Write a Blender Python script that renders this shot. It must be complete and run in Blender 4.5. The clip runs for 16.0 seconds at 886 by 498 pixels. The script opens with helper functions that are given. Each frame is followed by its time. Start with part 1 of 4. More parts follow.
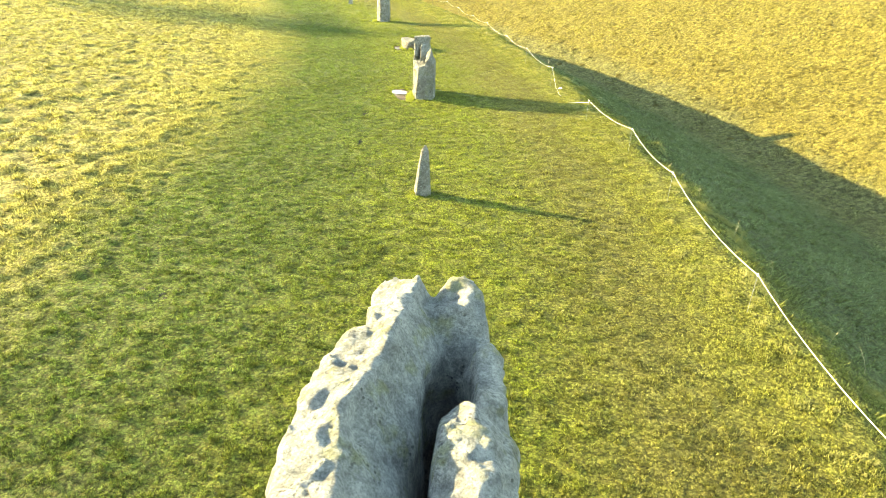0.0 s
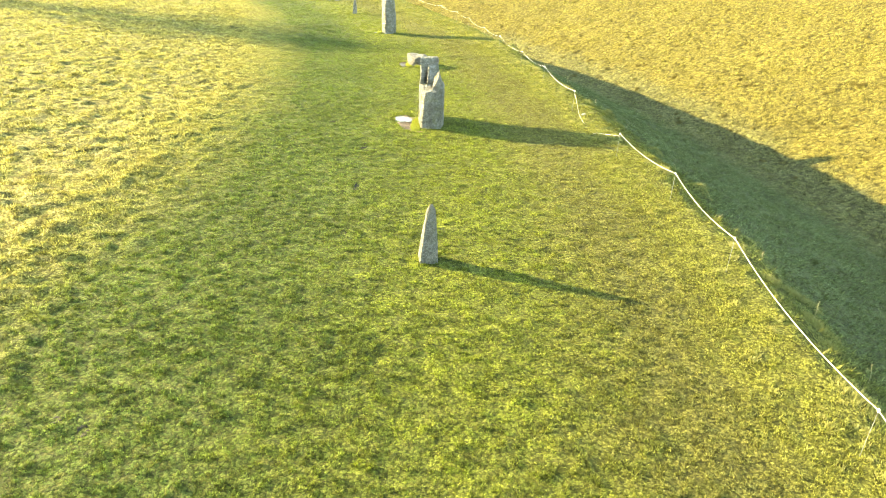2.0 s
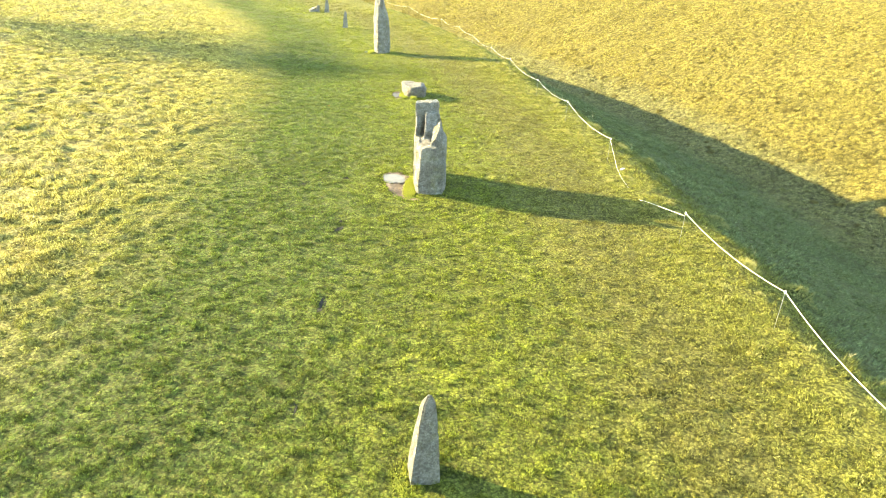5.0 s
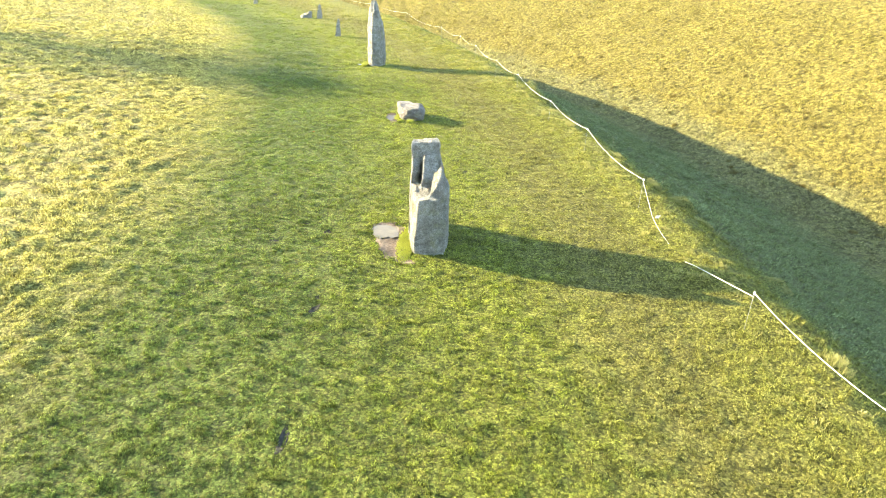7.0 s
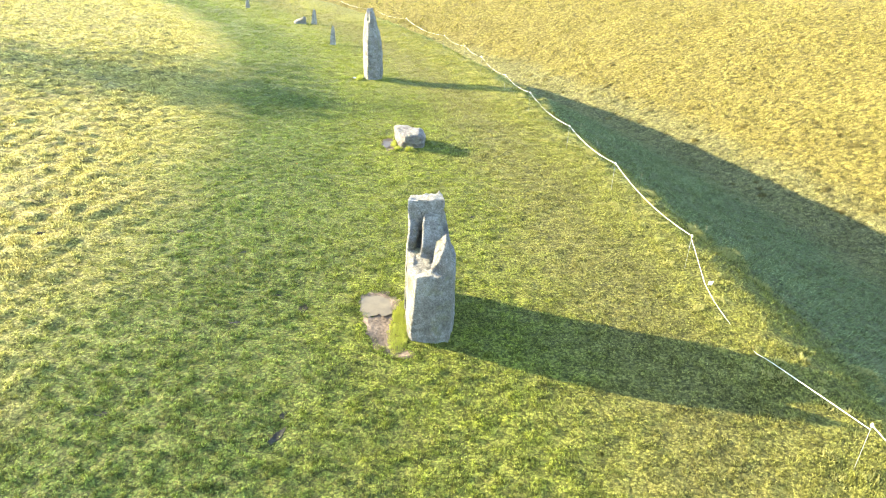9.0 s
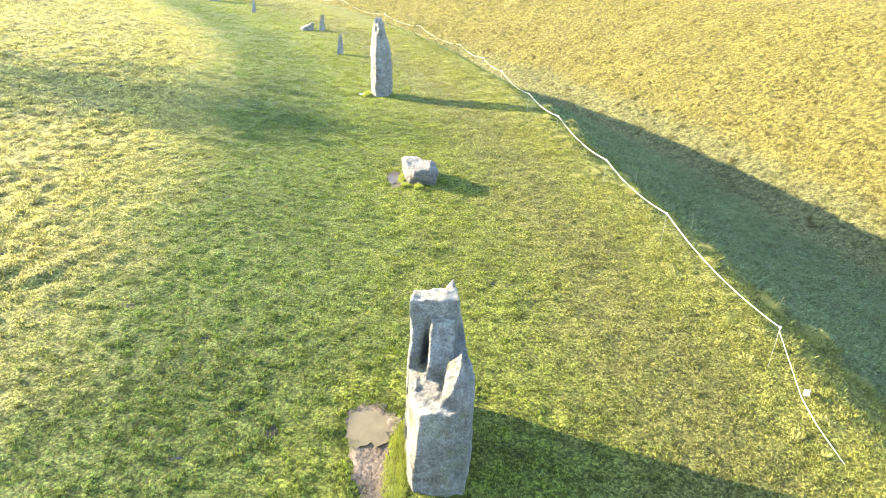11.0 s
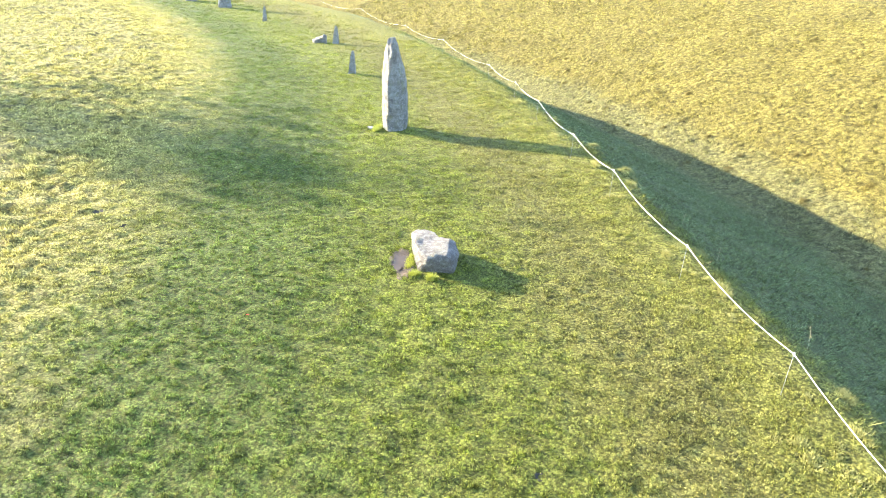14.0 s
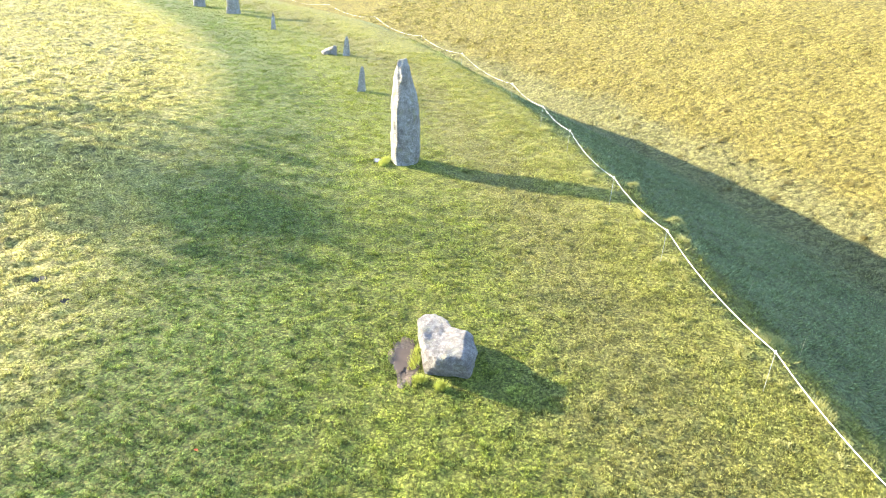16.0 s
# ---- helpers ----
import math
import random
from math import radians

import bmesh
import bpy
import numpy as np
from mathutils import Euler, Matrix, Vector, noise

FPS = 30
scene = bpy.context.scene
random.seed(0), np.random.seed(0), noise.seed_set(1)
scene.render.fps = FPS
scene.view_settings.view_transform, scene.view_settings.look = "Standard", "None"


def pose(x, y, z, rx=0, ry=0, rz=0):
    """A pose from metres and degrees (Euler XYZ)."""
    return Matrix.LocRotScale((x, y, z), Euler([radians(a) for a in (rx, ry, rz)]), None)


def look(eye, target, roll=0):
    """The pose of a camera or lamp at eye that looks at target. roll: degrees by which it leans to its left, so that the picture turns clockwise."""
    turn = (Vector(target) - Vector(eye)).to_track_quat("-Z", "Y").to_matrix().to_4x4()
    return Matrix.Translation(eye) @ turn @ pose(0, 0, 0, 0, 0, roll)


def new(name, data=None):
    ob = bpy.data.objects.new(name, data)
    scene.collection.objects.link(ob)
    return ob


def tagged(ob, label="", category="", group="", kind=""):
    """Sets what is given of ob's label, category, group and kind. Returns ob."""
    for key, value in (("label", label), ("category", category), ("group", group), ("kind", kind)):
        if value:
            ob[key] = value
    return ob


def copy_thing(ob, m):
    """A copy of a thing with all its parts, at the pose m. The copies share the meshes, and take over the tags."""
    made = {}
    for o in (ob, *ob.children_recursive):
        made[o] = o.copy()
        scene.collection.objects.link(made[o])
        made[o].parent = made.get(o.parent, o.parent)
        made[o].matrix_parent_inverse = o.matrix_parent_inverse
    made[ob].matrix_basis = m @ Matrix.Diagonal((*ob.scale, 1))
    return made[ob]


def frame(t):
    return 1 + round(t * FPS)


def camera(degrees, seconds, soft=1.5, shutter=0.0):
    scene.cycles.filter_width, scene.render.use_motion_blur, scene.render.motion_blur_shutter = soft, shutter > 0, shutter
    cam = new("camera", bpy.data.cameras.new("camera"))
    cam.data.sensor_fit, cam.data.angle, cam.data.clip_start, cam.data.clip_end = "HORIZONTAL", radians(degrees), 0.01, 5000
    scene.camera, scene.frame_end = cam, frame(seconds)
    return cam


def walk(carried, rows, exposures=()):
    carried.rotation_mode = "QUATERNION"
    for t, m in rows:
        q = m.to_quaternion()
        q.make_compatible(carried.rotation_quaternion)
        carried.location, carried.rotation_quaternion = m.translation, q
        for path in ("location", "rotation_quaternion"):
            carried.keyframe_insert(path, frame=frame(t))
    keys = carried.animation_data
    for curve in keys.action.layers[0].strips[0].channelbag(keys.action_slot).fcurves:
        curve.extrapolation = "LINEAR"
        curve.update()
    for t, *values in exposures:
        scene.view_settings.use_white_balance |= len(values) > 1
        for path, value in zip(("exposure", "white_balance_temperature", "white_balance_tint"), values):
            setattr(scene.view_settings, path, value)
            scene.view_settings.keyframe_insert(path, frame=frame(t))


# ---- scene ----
cam = camera(67.3, 16.0, 0.9)
METRES, EYE, TILT, LEAN, TURN = 29.46, 6.6, 0.0, 0.0, 0.0
ROWS = [
    (0.0, 0.0, 0.0, 0.0, 1.48, -25.75, -3.07),
    (0.5, -0.0009, 0.0225, 0.0006, 2.06, -25.73, -3.07),
    (1.0, -0.0022, 0.0511, 0.0016, 2.17, -25.68, -3.06),
    (1.5, -0.0036, 0.083, 0.0031, 2.17, -25.61, -3.05),
    (2.0, -0.0052, 0.1171, 0.0049, 2.17, -25.55, -3.04),
    (2.5, -0.0069, 0.1523, 0.0058, 2.17, -25.48, -3.03),
    (3.0, -0.0087, 0.1883, 0.0064, 2.15, -25.41, -3.02),
    (3.5, -0.0103, 0.224, 0.0067, 2.16, -25.35, -3.0),
    (4.0, -0.012, 0.2585, 0.0067, 2.14, -25.3, -3.0),
    (6.5, -0.0208, 0.421, 0.009, 2.07, -25.23, -3.03),
    (7.0, -0.0223, 0.4512, 0.0092, 2.05, -25.21, -3.03),
    (7.5, -0.0238, 0.4812, 0.0094, 2.03, -25.21, -3.04),
    (8.0, -0.0255, 0.5112, 0.0099, 2.0, -25.21, -3.05),
    (8.5, -0.0271, 0.5414, 0.0104, 2.01, -25.21, -3.06),
    (9.0, -0.0289, 0.5717, 0.0104, 2.18, -25.2, -3.07),
    (11.5, -0.0358, 0.7231, 0.012, 3.83, -25.24, -3.09),
    (12.0, -0.0377, 0.7536, 0.0126, 4.14, -25.25, -3.09),
    (12.5, -0.0396, 0.7845, 0.0132, 4.52, -25.26, -3.11),
    (13.0, -0.0412, 0.8155, 0.0137, 5.01, -25.27, -3.12),
    (13.5, -0.043, 0.846, 0.0145, 5.53, -25.28, -3.14),
    (14.0, -0.0448, 0.8765, 0.0147, 5.76, -25.27, -3.15),
    (14.5, -0.0472, 0.9071, 0.0155, 6.02, -25.27, -3.2),
    (15.0, -0.0505, 0.9377, 0.0173, 6.5, -25.27, -3.23),
    (15.5, -0.0534, 0.9679, 0.0189, 6.98, -25.25, -3.22),
    (16.0, -0.0566, 0.998, 0.0195, 7.38, -25.27, -3.26),
]
walk(cam, [(t, pose(0, 0, EYE, TILT, LEAN, TURN) @ pose(METRES * x, METRES * y, METRES * z, 90 + pitch, roll, yaw)) for t, x, y, z, yaw, pitch, roll in ROWS],
     exposures=[(0.0, 3.24, 10000, 1), (4.0, 3.34, 9500, 3), (7.0, 3.34, 7850, 11), (10.0, 3.38, 7000, 14), (16.0, 3.36, 6550, 18)])

# ---- world, sun and exposure ----
SUN_TO = Vector((1.0, -0.352, -0.272))
world = bpy.data.worlds.new("sky")
scene.world = world
world.use_nodes = True
wn = world.node_tree.nodes
sky = wn.new("ShaderNodeTexSky")
sky.sky_type, sky.sun_disc = "NISHITA", False
sky.sun_elevation, sky.sun_rotation = radians(14.4), radians(-70.6)
sky.dust_density, sky.ozone_density = 0.4, 2.0
world.node_tree.links.new(sky.outputs[0], wn["Background"].inputs[0])
wn["Background"].inputs[1].default_value = 0.15
sun = new("sun", bpy.data.lights.new("sun", "SUN"))
sun.data.energy, sun.data.angle, sun.data.color = 4.1, radians(0.55), (1.0, 0.89, 0.62)
sun.matrix_world = look((-60, 60, 40), Vector((-60, 60, 40)) + SUN_TO)

# ---- noise and geometry helpers ----
CX, CY, RIM = -111.0, 14.0, 117.0      # centre of the circle, radius of its ditch edge


def lattice(ix, iy, iz, seed):
    h = (ix * 374761393 + iy * 668265263 + iz * 2147483647 + (seed * 1442695041 & 0xFFFFFFF)) & 0xFFFFFFFF
    h = ((h ^ (h >> 13)) * 1274126177) & 0xFFFFFFFF
    h = ((h ^ (h >> 16)) * 2246822519) & 0xFFFFFFFF
    return ((h ^ (h >> 15)) & 0xFFFFFF) / float(0xFFFFFF) * 2 - 1


def grain(x, y, z, size, seed=0, octaves=3, gain=0.5):
    """Smooth noise in -1..1 at arrays of places."""
    x, y, z = np.broadcast_arrays(np.asarray(x, float), np.asarray(y, float), np.asarray(z, float))
    total, amp, norm = 0.0, 1.0, 0.0
    for o in range(octaves):
        k = 2.0 ** o / size
        px, py, pz = x * k + 17.3 * o, y * k + 5.1 * o, z * k + 9.7 * o
        ix, iy, iz = (np.floor(p).astype(np.int64) for p in (px, py, pz))
        fx, fy, fz = (f * f * (3 - 2 * f) for f in (px - ix, py - iy, pz - iz))
        v = 0.0
        for a in (0, 1):
            for b in (0, 1):
                for c in (0, 1):
                    w = (fx if a else 1 - fx) * (fy if b else 1 - fy) * (fz if c else 1 - fz)
                    v = v + w * lattice(ix + a, iy + b, iz + c, seed + o)
        total, norm, amp = total + amp * v, norm + amp, amp * gain
    return total / norm


def bare(data_name, verts, faces, corners):
    """A mesh out of arrays, all faces with the same number of corners."""
    me = bpy.data.meshes.new(data_name)
    me.vertices.add(len(verts))
    me.vertices.foreach_set("co", np.asarray(verts, np.float32).ravel())
    n = len(faces)
    me.loops.add(n * corners)
    me.loops.foreach_set("vertex_index", np.asarray(faces, np.int32).ravel())
    me.polygons.add(n)
    me.polygons.foreach_set("loop_start", np.arange(0, n * corners, corners, dtype=np.int32))
    me.polygons.foreach_set("use_smooth", np.ones(n, bool))
    me.update(calc_edges=True)
    me.validate()
    return me


def part(name, bm, material, parent=None, label="", smooth=True):
    me = bpy.data.meshes.new(name)
    bm.normal_update()
    bm.to_mesh(me)
    bm.free()
    for p in me.polygons:
        p.use_smooth = smooth
    me.materials.append(material)
    ob = new(name, me)
    if parent:
        ob.parent = parent
    return tagged(ob, label)


def tube(bm, pts, radii, sides=6):
    """A tapered tube through pts."""
    rings = []
    for i, p in enumerate(pts):
        p = Vector(p)
        way = (Vector(pts[min(i + 1, len(pts) - 1)]) - Vector(pts[max(i - 1, 0)])).normalized()
        side = way.orthogonal().normalized()
        up = way.cross(side)
        rings.append([bm.verts.new(p + radii[i] * (math.cos(a) * side + math.sin(a) * up))
                      for a in (2 * math.pi * k / sides for k in range(sides))])
    for a, b in zip(rings, rings[1:]):
        for k in range(sides):
            bm.faces.new((a[k], a[(k + 1) % sides], b[(k + 1) % sides], b[k]))
    bm.faces.new(rings[0][::-1])
    bm.faces.new(rings[-1])


def polygon_distance(x, y, corners):
    """Signed distance to a plan outline, negative inside."""
    best, inside = np.full(x.shape, 1e9), np.zeros(x.shape, bool)
    for (ax, ay), (bx, by) in zip(corners, corners[1:] + corners[:1]):
        ex, ey = bx - ax, by - ay
        t = np.clip(((x - ax) * ex + (y - ay) * ey) / (ex * ex + ey * ey), 0, 1)
        best = np.minimum(best, np.hypot(x - ax - t * ex, y - ay - t * ey))
        cross = ((ay > y) != (by > y)) & (x < (bx - ax) * (y - ay) / (by - ay + 1e-12) + ax)
        inside ^= cross
    return np.where(inside, -best, best)


def soft_max(a, b, k):
    h = np.clip(0.5 + 0.5 * (a - b) / k, 0, 1)
    return b + (a - b) * h + k * h * (1 - h)


def soft_min(a, b, k):
    return -soft_max(-a, -b, k)


def weather(body, X, Y, Z, wear, near=0.3):
    """Adds wear(x, y, z) to a solid close to its surface."""
    on = np.abs(body) < near
    body = body.copy()
    body[on] += wear(X[on], Y[on], Z[on])
    return body


def carve(data_name, solid, low, high, step):
    """The surface of a solid, given as a function that is negative inside."""
    axes = [np.arange(a, b + step, step) for a, b in zip(low, high)]
    X, Y, Z = np.meshgrid(*axes, indexing="ij")
    V = solid(X, Y, Z)
    n = V.shape
    total, count = np.zeros((n[0] - 1, n[1] - 1, n[2] - 1, 3)), np.zeros((n[0] - 1, n[1] - 1, n[2] - 1))
    crossings = []
    for ax in range(3):
        a = [slice(None)] * 3
        b = [slice(None)] * 3
        a[ax], b[ax] = slice(0, -1), slice(1, None)
        va, vb = V[tuple(a)], V[tuple(b)]
        cut = (va < 0) != (vb < 0)
        crossings.append((cut, va < 0))
        f = np.where(cut, va / np.where(cut, va - vb, 1), 0)
        o1, o2 = [k for k in range(3) if k != ax]
        for d1 in (0, 1):
            for d2 in (0, 1):
                s = [slice(None)] * 3
                s[o1], s[o2] = slice(d1, d1 + n[o1] - 1), slice(d2, d2 + n[o2] - 1)
                c, ff = cut[tuple(s)], f[tuple(s)]
                count += c
                total[..., ax] += c * ff
                total[..., o1] += c * d1
                total[..., o2] += c * d2
    used = count > 0
    index = np.full(used.shape, -1, np.int64)
    index[used] = np.arange(used.sum())
    cell = np.argwhere(used)
    verts = (cell + total[used] / count[used][:, None]) * step + np.array(low)
    faces = []
    for ax in range(3):
        cut, inside = crossings[ax]
        o1, o2 = [k for k in range(3) if k != ax]
        at = np.argwhere(cut)
        keep = (at[:, o1] > 0) & (at[:, o2] > 0) & (at[:, o1] < n[o1] - 1) & (at[:, o2] < n[o2] - 1)
        at = at[keep]
        sign = inside[tuple(at.T)]
        quad = []
        for d1, d2 in ((1, 1), (0, 1), (0, 0), (1, 0)):
            c = at.copy()
            c[:, o1] -= d1
            c[:, o2] -= d2
            quad.append(index[tuple(c.T)])
        quad = np.stack(quad, 1)
        flip = sign if ax != 1 else ~sign
        quad[~flip] = quad[~flip][:, ::-1]
        faces.append(quad)
    return bare(data_name, verts, np.concatenate(faces), 4)


# ---- materials ----
def shader(name):
    m = bpy.data.materials.new(name)
    m.use_nodes = True
    return m, m.node_tree.nodes, m.node_tree.links


def put(nodes, links, kind, inputs=(), **settings):
    """A node with its inputs set from values or sockets."""
    nd = nodes.new(kind)
    for k, v in settings.items():
        setattr(nd, k, v)
    for key, v in dict(inputs).items():
        if isinstance(v, bpy.types.NodeSocket):
            links.new(v, nd.inputs[key])
        else:
            nd.inputs[key].default_value = v
    return nd


def ramp(nodes, links, fac, stops):
    nd = nodes.new("ShaderNodeValToRGB")
    links.new(fac, nd.inputs[0])
    e = nd.color_ramp.elements
    while len(e) < len(stops):
        e.new(0.5)
    for el, (p, c) in zip(e, stops):
        el.position, el.color = p, ((c, c, c, 1) if isinstance(c, (int, float)) else (*c, 1))
    return nd.outputs[0]


def blend(nodes, links, fac, a, b, how="MIX"):
    nd = nodes.new("ShaderNodeMix")
    nd.data_type, nd.blend_type = "RGBA", how
    for key, v in ((0, fac), (6, a), (7, b)):
        if isinstance(v, bpy.types.NodeSocket):
            links.new(v, nd.inputs[key])
        else:
            nd.inputs[key].default_value = v if isinstance(v, (int, float)) else (*v, 1)
    return nd.outputs[2]


def wobble(nodes, links, where, size, detail=4.0, rough=0.55):
    return put(nodes, links, "ShaderNodeTexNoise", {"Vector": where, "Scale": 1.0 / size, "Detail": detail, "Roughness": rough}).outputs[0]


def turf_colour(nodes, links):
    """The turf's kinds of grass, some tinted for shade or glare: they follow the circle of stones."""
    where = put(nodes, links, "ShaderNodeNewGeometry").outputs["Position"]
    flat = put(nodes, links, "ShaderNodeVectorMath", {0: where, 1: (1, 1, 0)}, operation="MULTIPLY").outputs[0]
    q = put(nodes, links, "ShaderNodeVectorMath", {0: flat, 1: (CX, CY, 0)}, operation="DISTANCE").outputs["Value"]
    n_big = wobble(nodes, links, flat, 4.0, 3)
    n_mid = wobble(nodes, links, flat, 0.9, 3)
    shift = put(nodes, links, "ShaderNodeMath", {0: n_big, 1: 3.0, 2: -1.5}, operation="MULTIPLY_ADD").outputs[0]
    shift2 = put(nodes, links, "ShaderNodeMath", {0: n_mid, 1: 1.8, 2: -0.9}, operation="MULTIPLY_ADD").outputs[0]
    q = put(nodes, links, "ShaderNodeMath", {0: q, 1: shift}, operation="ADD").outputs[0]
    q = put(nodes, links, "ShaderNodeMath", {0: q, 1: shift2}, operation="ADD").outputs[0]
    ahead = put(nodes, links, "ShaderNodeSeparateXYZ", {0: where}).outputs[1]
    widen = put(nodes, links, "ShaderNodeMapRange", {0: ahead, 1: 14.0, 2: 60.0, 3: 0.0, 4: -2.4}).outputs[0]
    inside = put(nodes, links, "ShaderNodeMapRange", {0: q, 1: 105.0, 2: 111.0, 3: 1.0, 4: 0.0}).outputs[0]
    q = put(nodes, links, "ShaderNodeMath", {0: widen, 1: inside, 2: q}, operation="MULTIPLY_ADD").outputs[0]
    f = put(nodes, links, "ShaderNodeMapRange", {0: q, 1: 95.0, 2: 145.0}).outputs[0]
    kinds = [(95, GOLD), (101.2, GOLD), (104.6, GREEN), (107.5, GREEN), (111.0, LIME), (112.2, LIME), (114.2, OLIVE), (115.2, OLIVE),
             (116.2, STRAW), (117.9, STRAW), (119.0, ROUGH), (129.5, ROUGH), (131.5, DUN), (133.5, DUN), (135.0, TAN), (145, TAN)]
    col = ramp(nodes, links, f, [((p - 95) / 50, c) for p, c in kinds])
    # bright fresh patches along the trodden line
    belt = ramp(nodes, links, f, [((p - 95) / 50, c) for p, c in ((107.5, 0), (110.0, 0.75), (112.0, 0.75), (114.5, 0))])
    fresh = put(nodes, links, "ShaderNodeTexNoise", {"Vector": flat, "Scale": 1.7, "Detail": 5.0, "Roughness": 0.65}).outputs[0]
    fresh = put(nodes, links, "ShaderNodeMath", {0: ramp(nodes, links, fresh, [(0.5, 0), (0.62, 1)]), 1: belt}, operation="MULTIPLY").outputs[0]
    col = blend(nodes, links, fresh, col, FRESH)
    warm = ramp(nodes, links, n_mid, [(0.35, 0), (0.7, 1)])
    col = blend(nodes, links, put(nodes, links, "ShaderNodeMath", {0: warm, 1: 0.09}, operation="MULTIPLY").outputs[0], col, DRY)
    col = blend(nodes, links, 1.0, col, ramp(nodes, links, n_big, [(0.3, 0.88), (0.7, 1.12)]), "MULTIPLY")
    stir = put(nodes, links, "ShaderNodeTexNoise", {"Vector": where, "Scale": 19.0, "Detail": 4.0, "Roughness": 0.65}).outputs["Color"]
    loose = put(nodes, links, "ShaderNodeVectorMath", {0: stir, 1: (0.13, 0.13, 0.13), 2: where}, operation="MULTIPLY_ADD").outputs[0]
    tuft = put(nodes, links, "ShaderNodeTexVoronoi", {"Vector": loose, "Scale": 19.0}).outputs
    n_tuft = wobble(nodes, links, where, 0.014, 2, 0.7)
    # Tufts pale at the crown, dark in the gaps: their shade is painted in.
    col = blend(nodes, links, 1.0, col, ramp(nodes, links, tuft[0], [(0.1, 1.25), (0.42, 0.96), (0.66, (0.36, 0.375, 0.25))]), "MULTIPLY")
    shade = put(nodes, links, "ShaderNodeSeparateColor", {0: tuft[1]}).outputs
    col = blend(nodes, links, 1.0, col, ramp(nodes, links, shade[0], [(0, 0.68), (1, 1.3)]), "MULTIPLY")
    col = blend(nodes, links, ramp(nodes, links, shade[1], [(0.6, 0), (1, 0.35)]), col, DRY)
    col = blend(nodes, links, 1.0, col, ramp(nodes, links, n_tuft, [(0.3, 0.62), (0.7, 1.4)]), "MULTIPLY")
    worn = put(nodes, links, "ShaderNodeTexNoise", {"Vector": flat, "Scale": 2.2, "Detail": 5.0, "Roughness": 0.7}).outputs[0]
    col = blend(nodes, links, ramp(nodes, links, worn, [(0.62, 0), (0.74, 0.5)]), col, (0.05, 0.06, 0.028))
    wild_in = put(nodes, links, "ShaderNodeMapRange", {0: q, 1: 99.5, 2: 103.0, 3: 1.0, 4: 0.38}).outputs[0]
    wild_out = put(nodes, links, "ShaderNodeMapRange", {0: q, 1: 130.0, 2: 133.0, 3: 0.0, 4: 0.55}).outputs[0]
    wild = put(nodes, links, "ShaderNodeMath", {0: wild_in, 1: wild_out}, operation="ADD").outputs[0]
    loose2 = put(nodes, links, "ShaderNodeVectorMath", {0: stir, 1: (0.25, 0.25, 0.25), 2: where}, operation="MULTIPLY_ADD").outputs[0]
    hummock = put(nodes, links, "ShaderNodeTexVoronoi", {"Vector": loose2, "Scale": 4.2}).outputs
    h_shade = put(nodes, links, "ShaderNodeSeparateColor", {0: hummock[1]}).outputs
    # Hummock rims darkened, middles lightened: shade between tussocks, put into the colour.
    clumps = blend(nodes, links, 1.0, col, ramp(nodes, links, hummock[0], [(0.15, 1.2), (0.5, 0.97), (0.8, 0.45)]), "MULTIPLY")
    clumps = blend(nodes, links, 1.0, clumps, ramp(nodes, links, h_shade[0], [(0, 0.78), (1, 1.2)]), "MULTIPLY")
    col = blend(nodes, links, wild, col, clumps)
    mound = put(nodes, links, "ShaderNodeMath", {0: hummock[0], 1: wild}, operation="MULTIPLY").outputs[0]
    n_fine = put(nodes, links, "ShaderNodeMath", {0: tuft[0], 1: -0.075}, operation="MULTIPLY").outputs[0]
    n_fine = put(nodes, links, "ShaderNodeMath", {0: mound, 1: -0.16, 2: n_fine}, operation="MULTIPLY_ADD").outputs[0]
    n_fine = put(nodes, links, "ShaderNodeMath", {0: n_tuft, 1: 0.025, 2: n_fine}, operation="MULTIPLY_ADD").outputs[0]
    swell = wobble(nodes, links, where, 0.24, 2, 0.5)
    n_fine = put(nodes, links, "ShaderNodeMath", {0: swell, 1: 0.115, 2: n_fine}, operation="MULTIPLY_ADD").outputs[0]
    return where, col, n_fine, n_mid


# GOLD is long pale grass, brightened further for glare towards the sun.
GOLD, GREEN, LIME, OLIVE = (0.43, 0.39, 0.135), (0.104, 0.155, 0.033), (0.170, 0.203, 0.036), (0.178, 0.179, 0.050)
# DUN is bank grass greyed for shade; ROUGH is lightened for the shaded ditch.
STRAW, ROUGH, DUN, TAN, DRY = (0.215, 0.222, 0.05), (0.165, 0.21, 0.095), (0.225, 0.225, 0.10), (0.238, 0.21, 0.06), (0.24, 0.235, 0.06)
FRESH = (0.215, 0.262, 0.032)


def make_turf():
    m, nd, ln = shader("turf")
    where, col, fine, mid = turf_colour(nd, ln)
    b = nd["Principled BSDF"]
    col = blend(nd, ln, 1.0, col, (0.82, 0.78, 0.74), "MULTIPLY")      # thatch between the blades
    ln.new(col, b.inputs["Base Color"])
    b.inputs["Roughness"].default_value = 0.9
    b.inputs["Specular IOR Level"].default_value = 0.15
    bump = put(nd, ln, "ShaderNodeBump", {"Height": fine, "Distance": 1.0, "Strength": 0.85})
    ln.new(bump.outputs[0], b.inputs["Normal"])
    return m


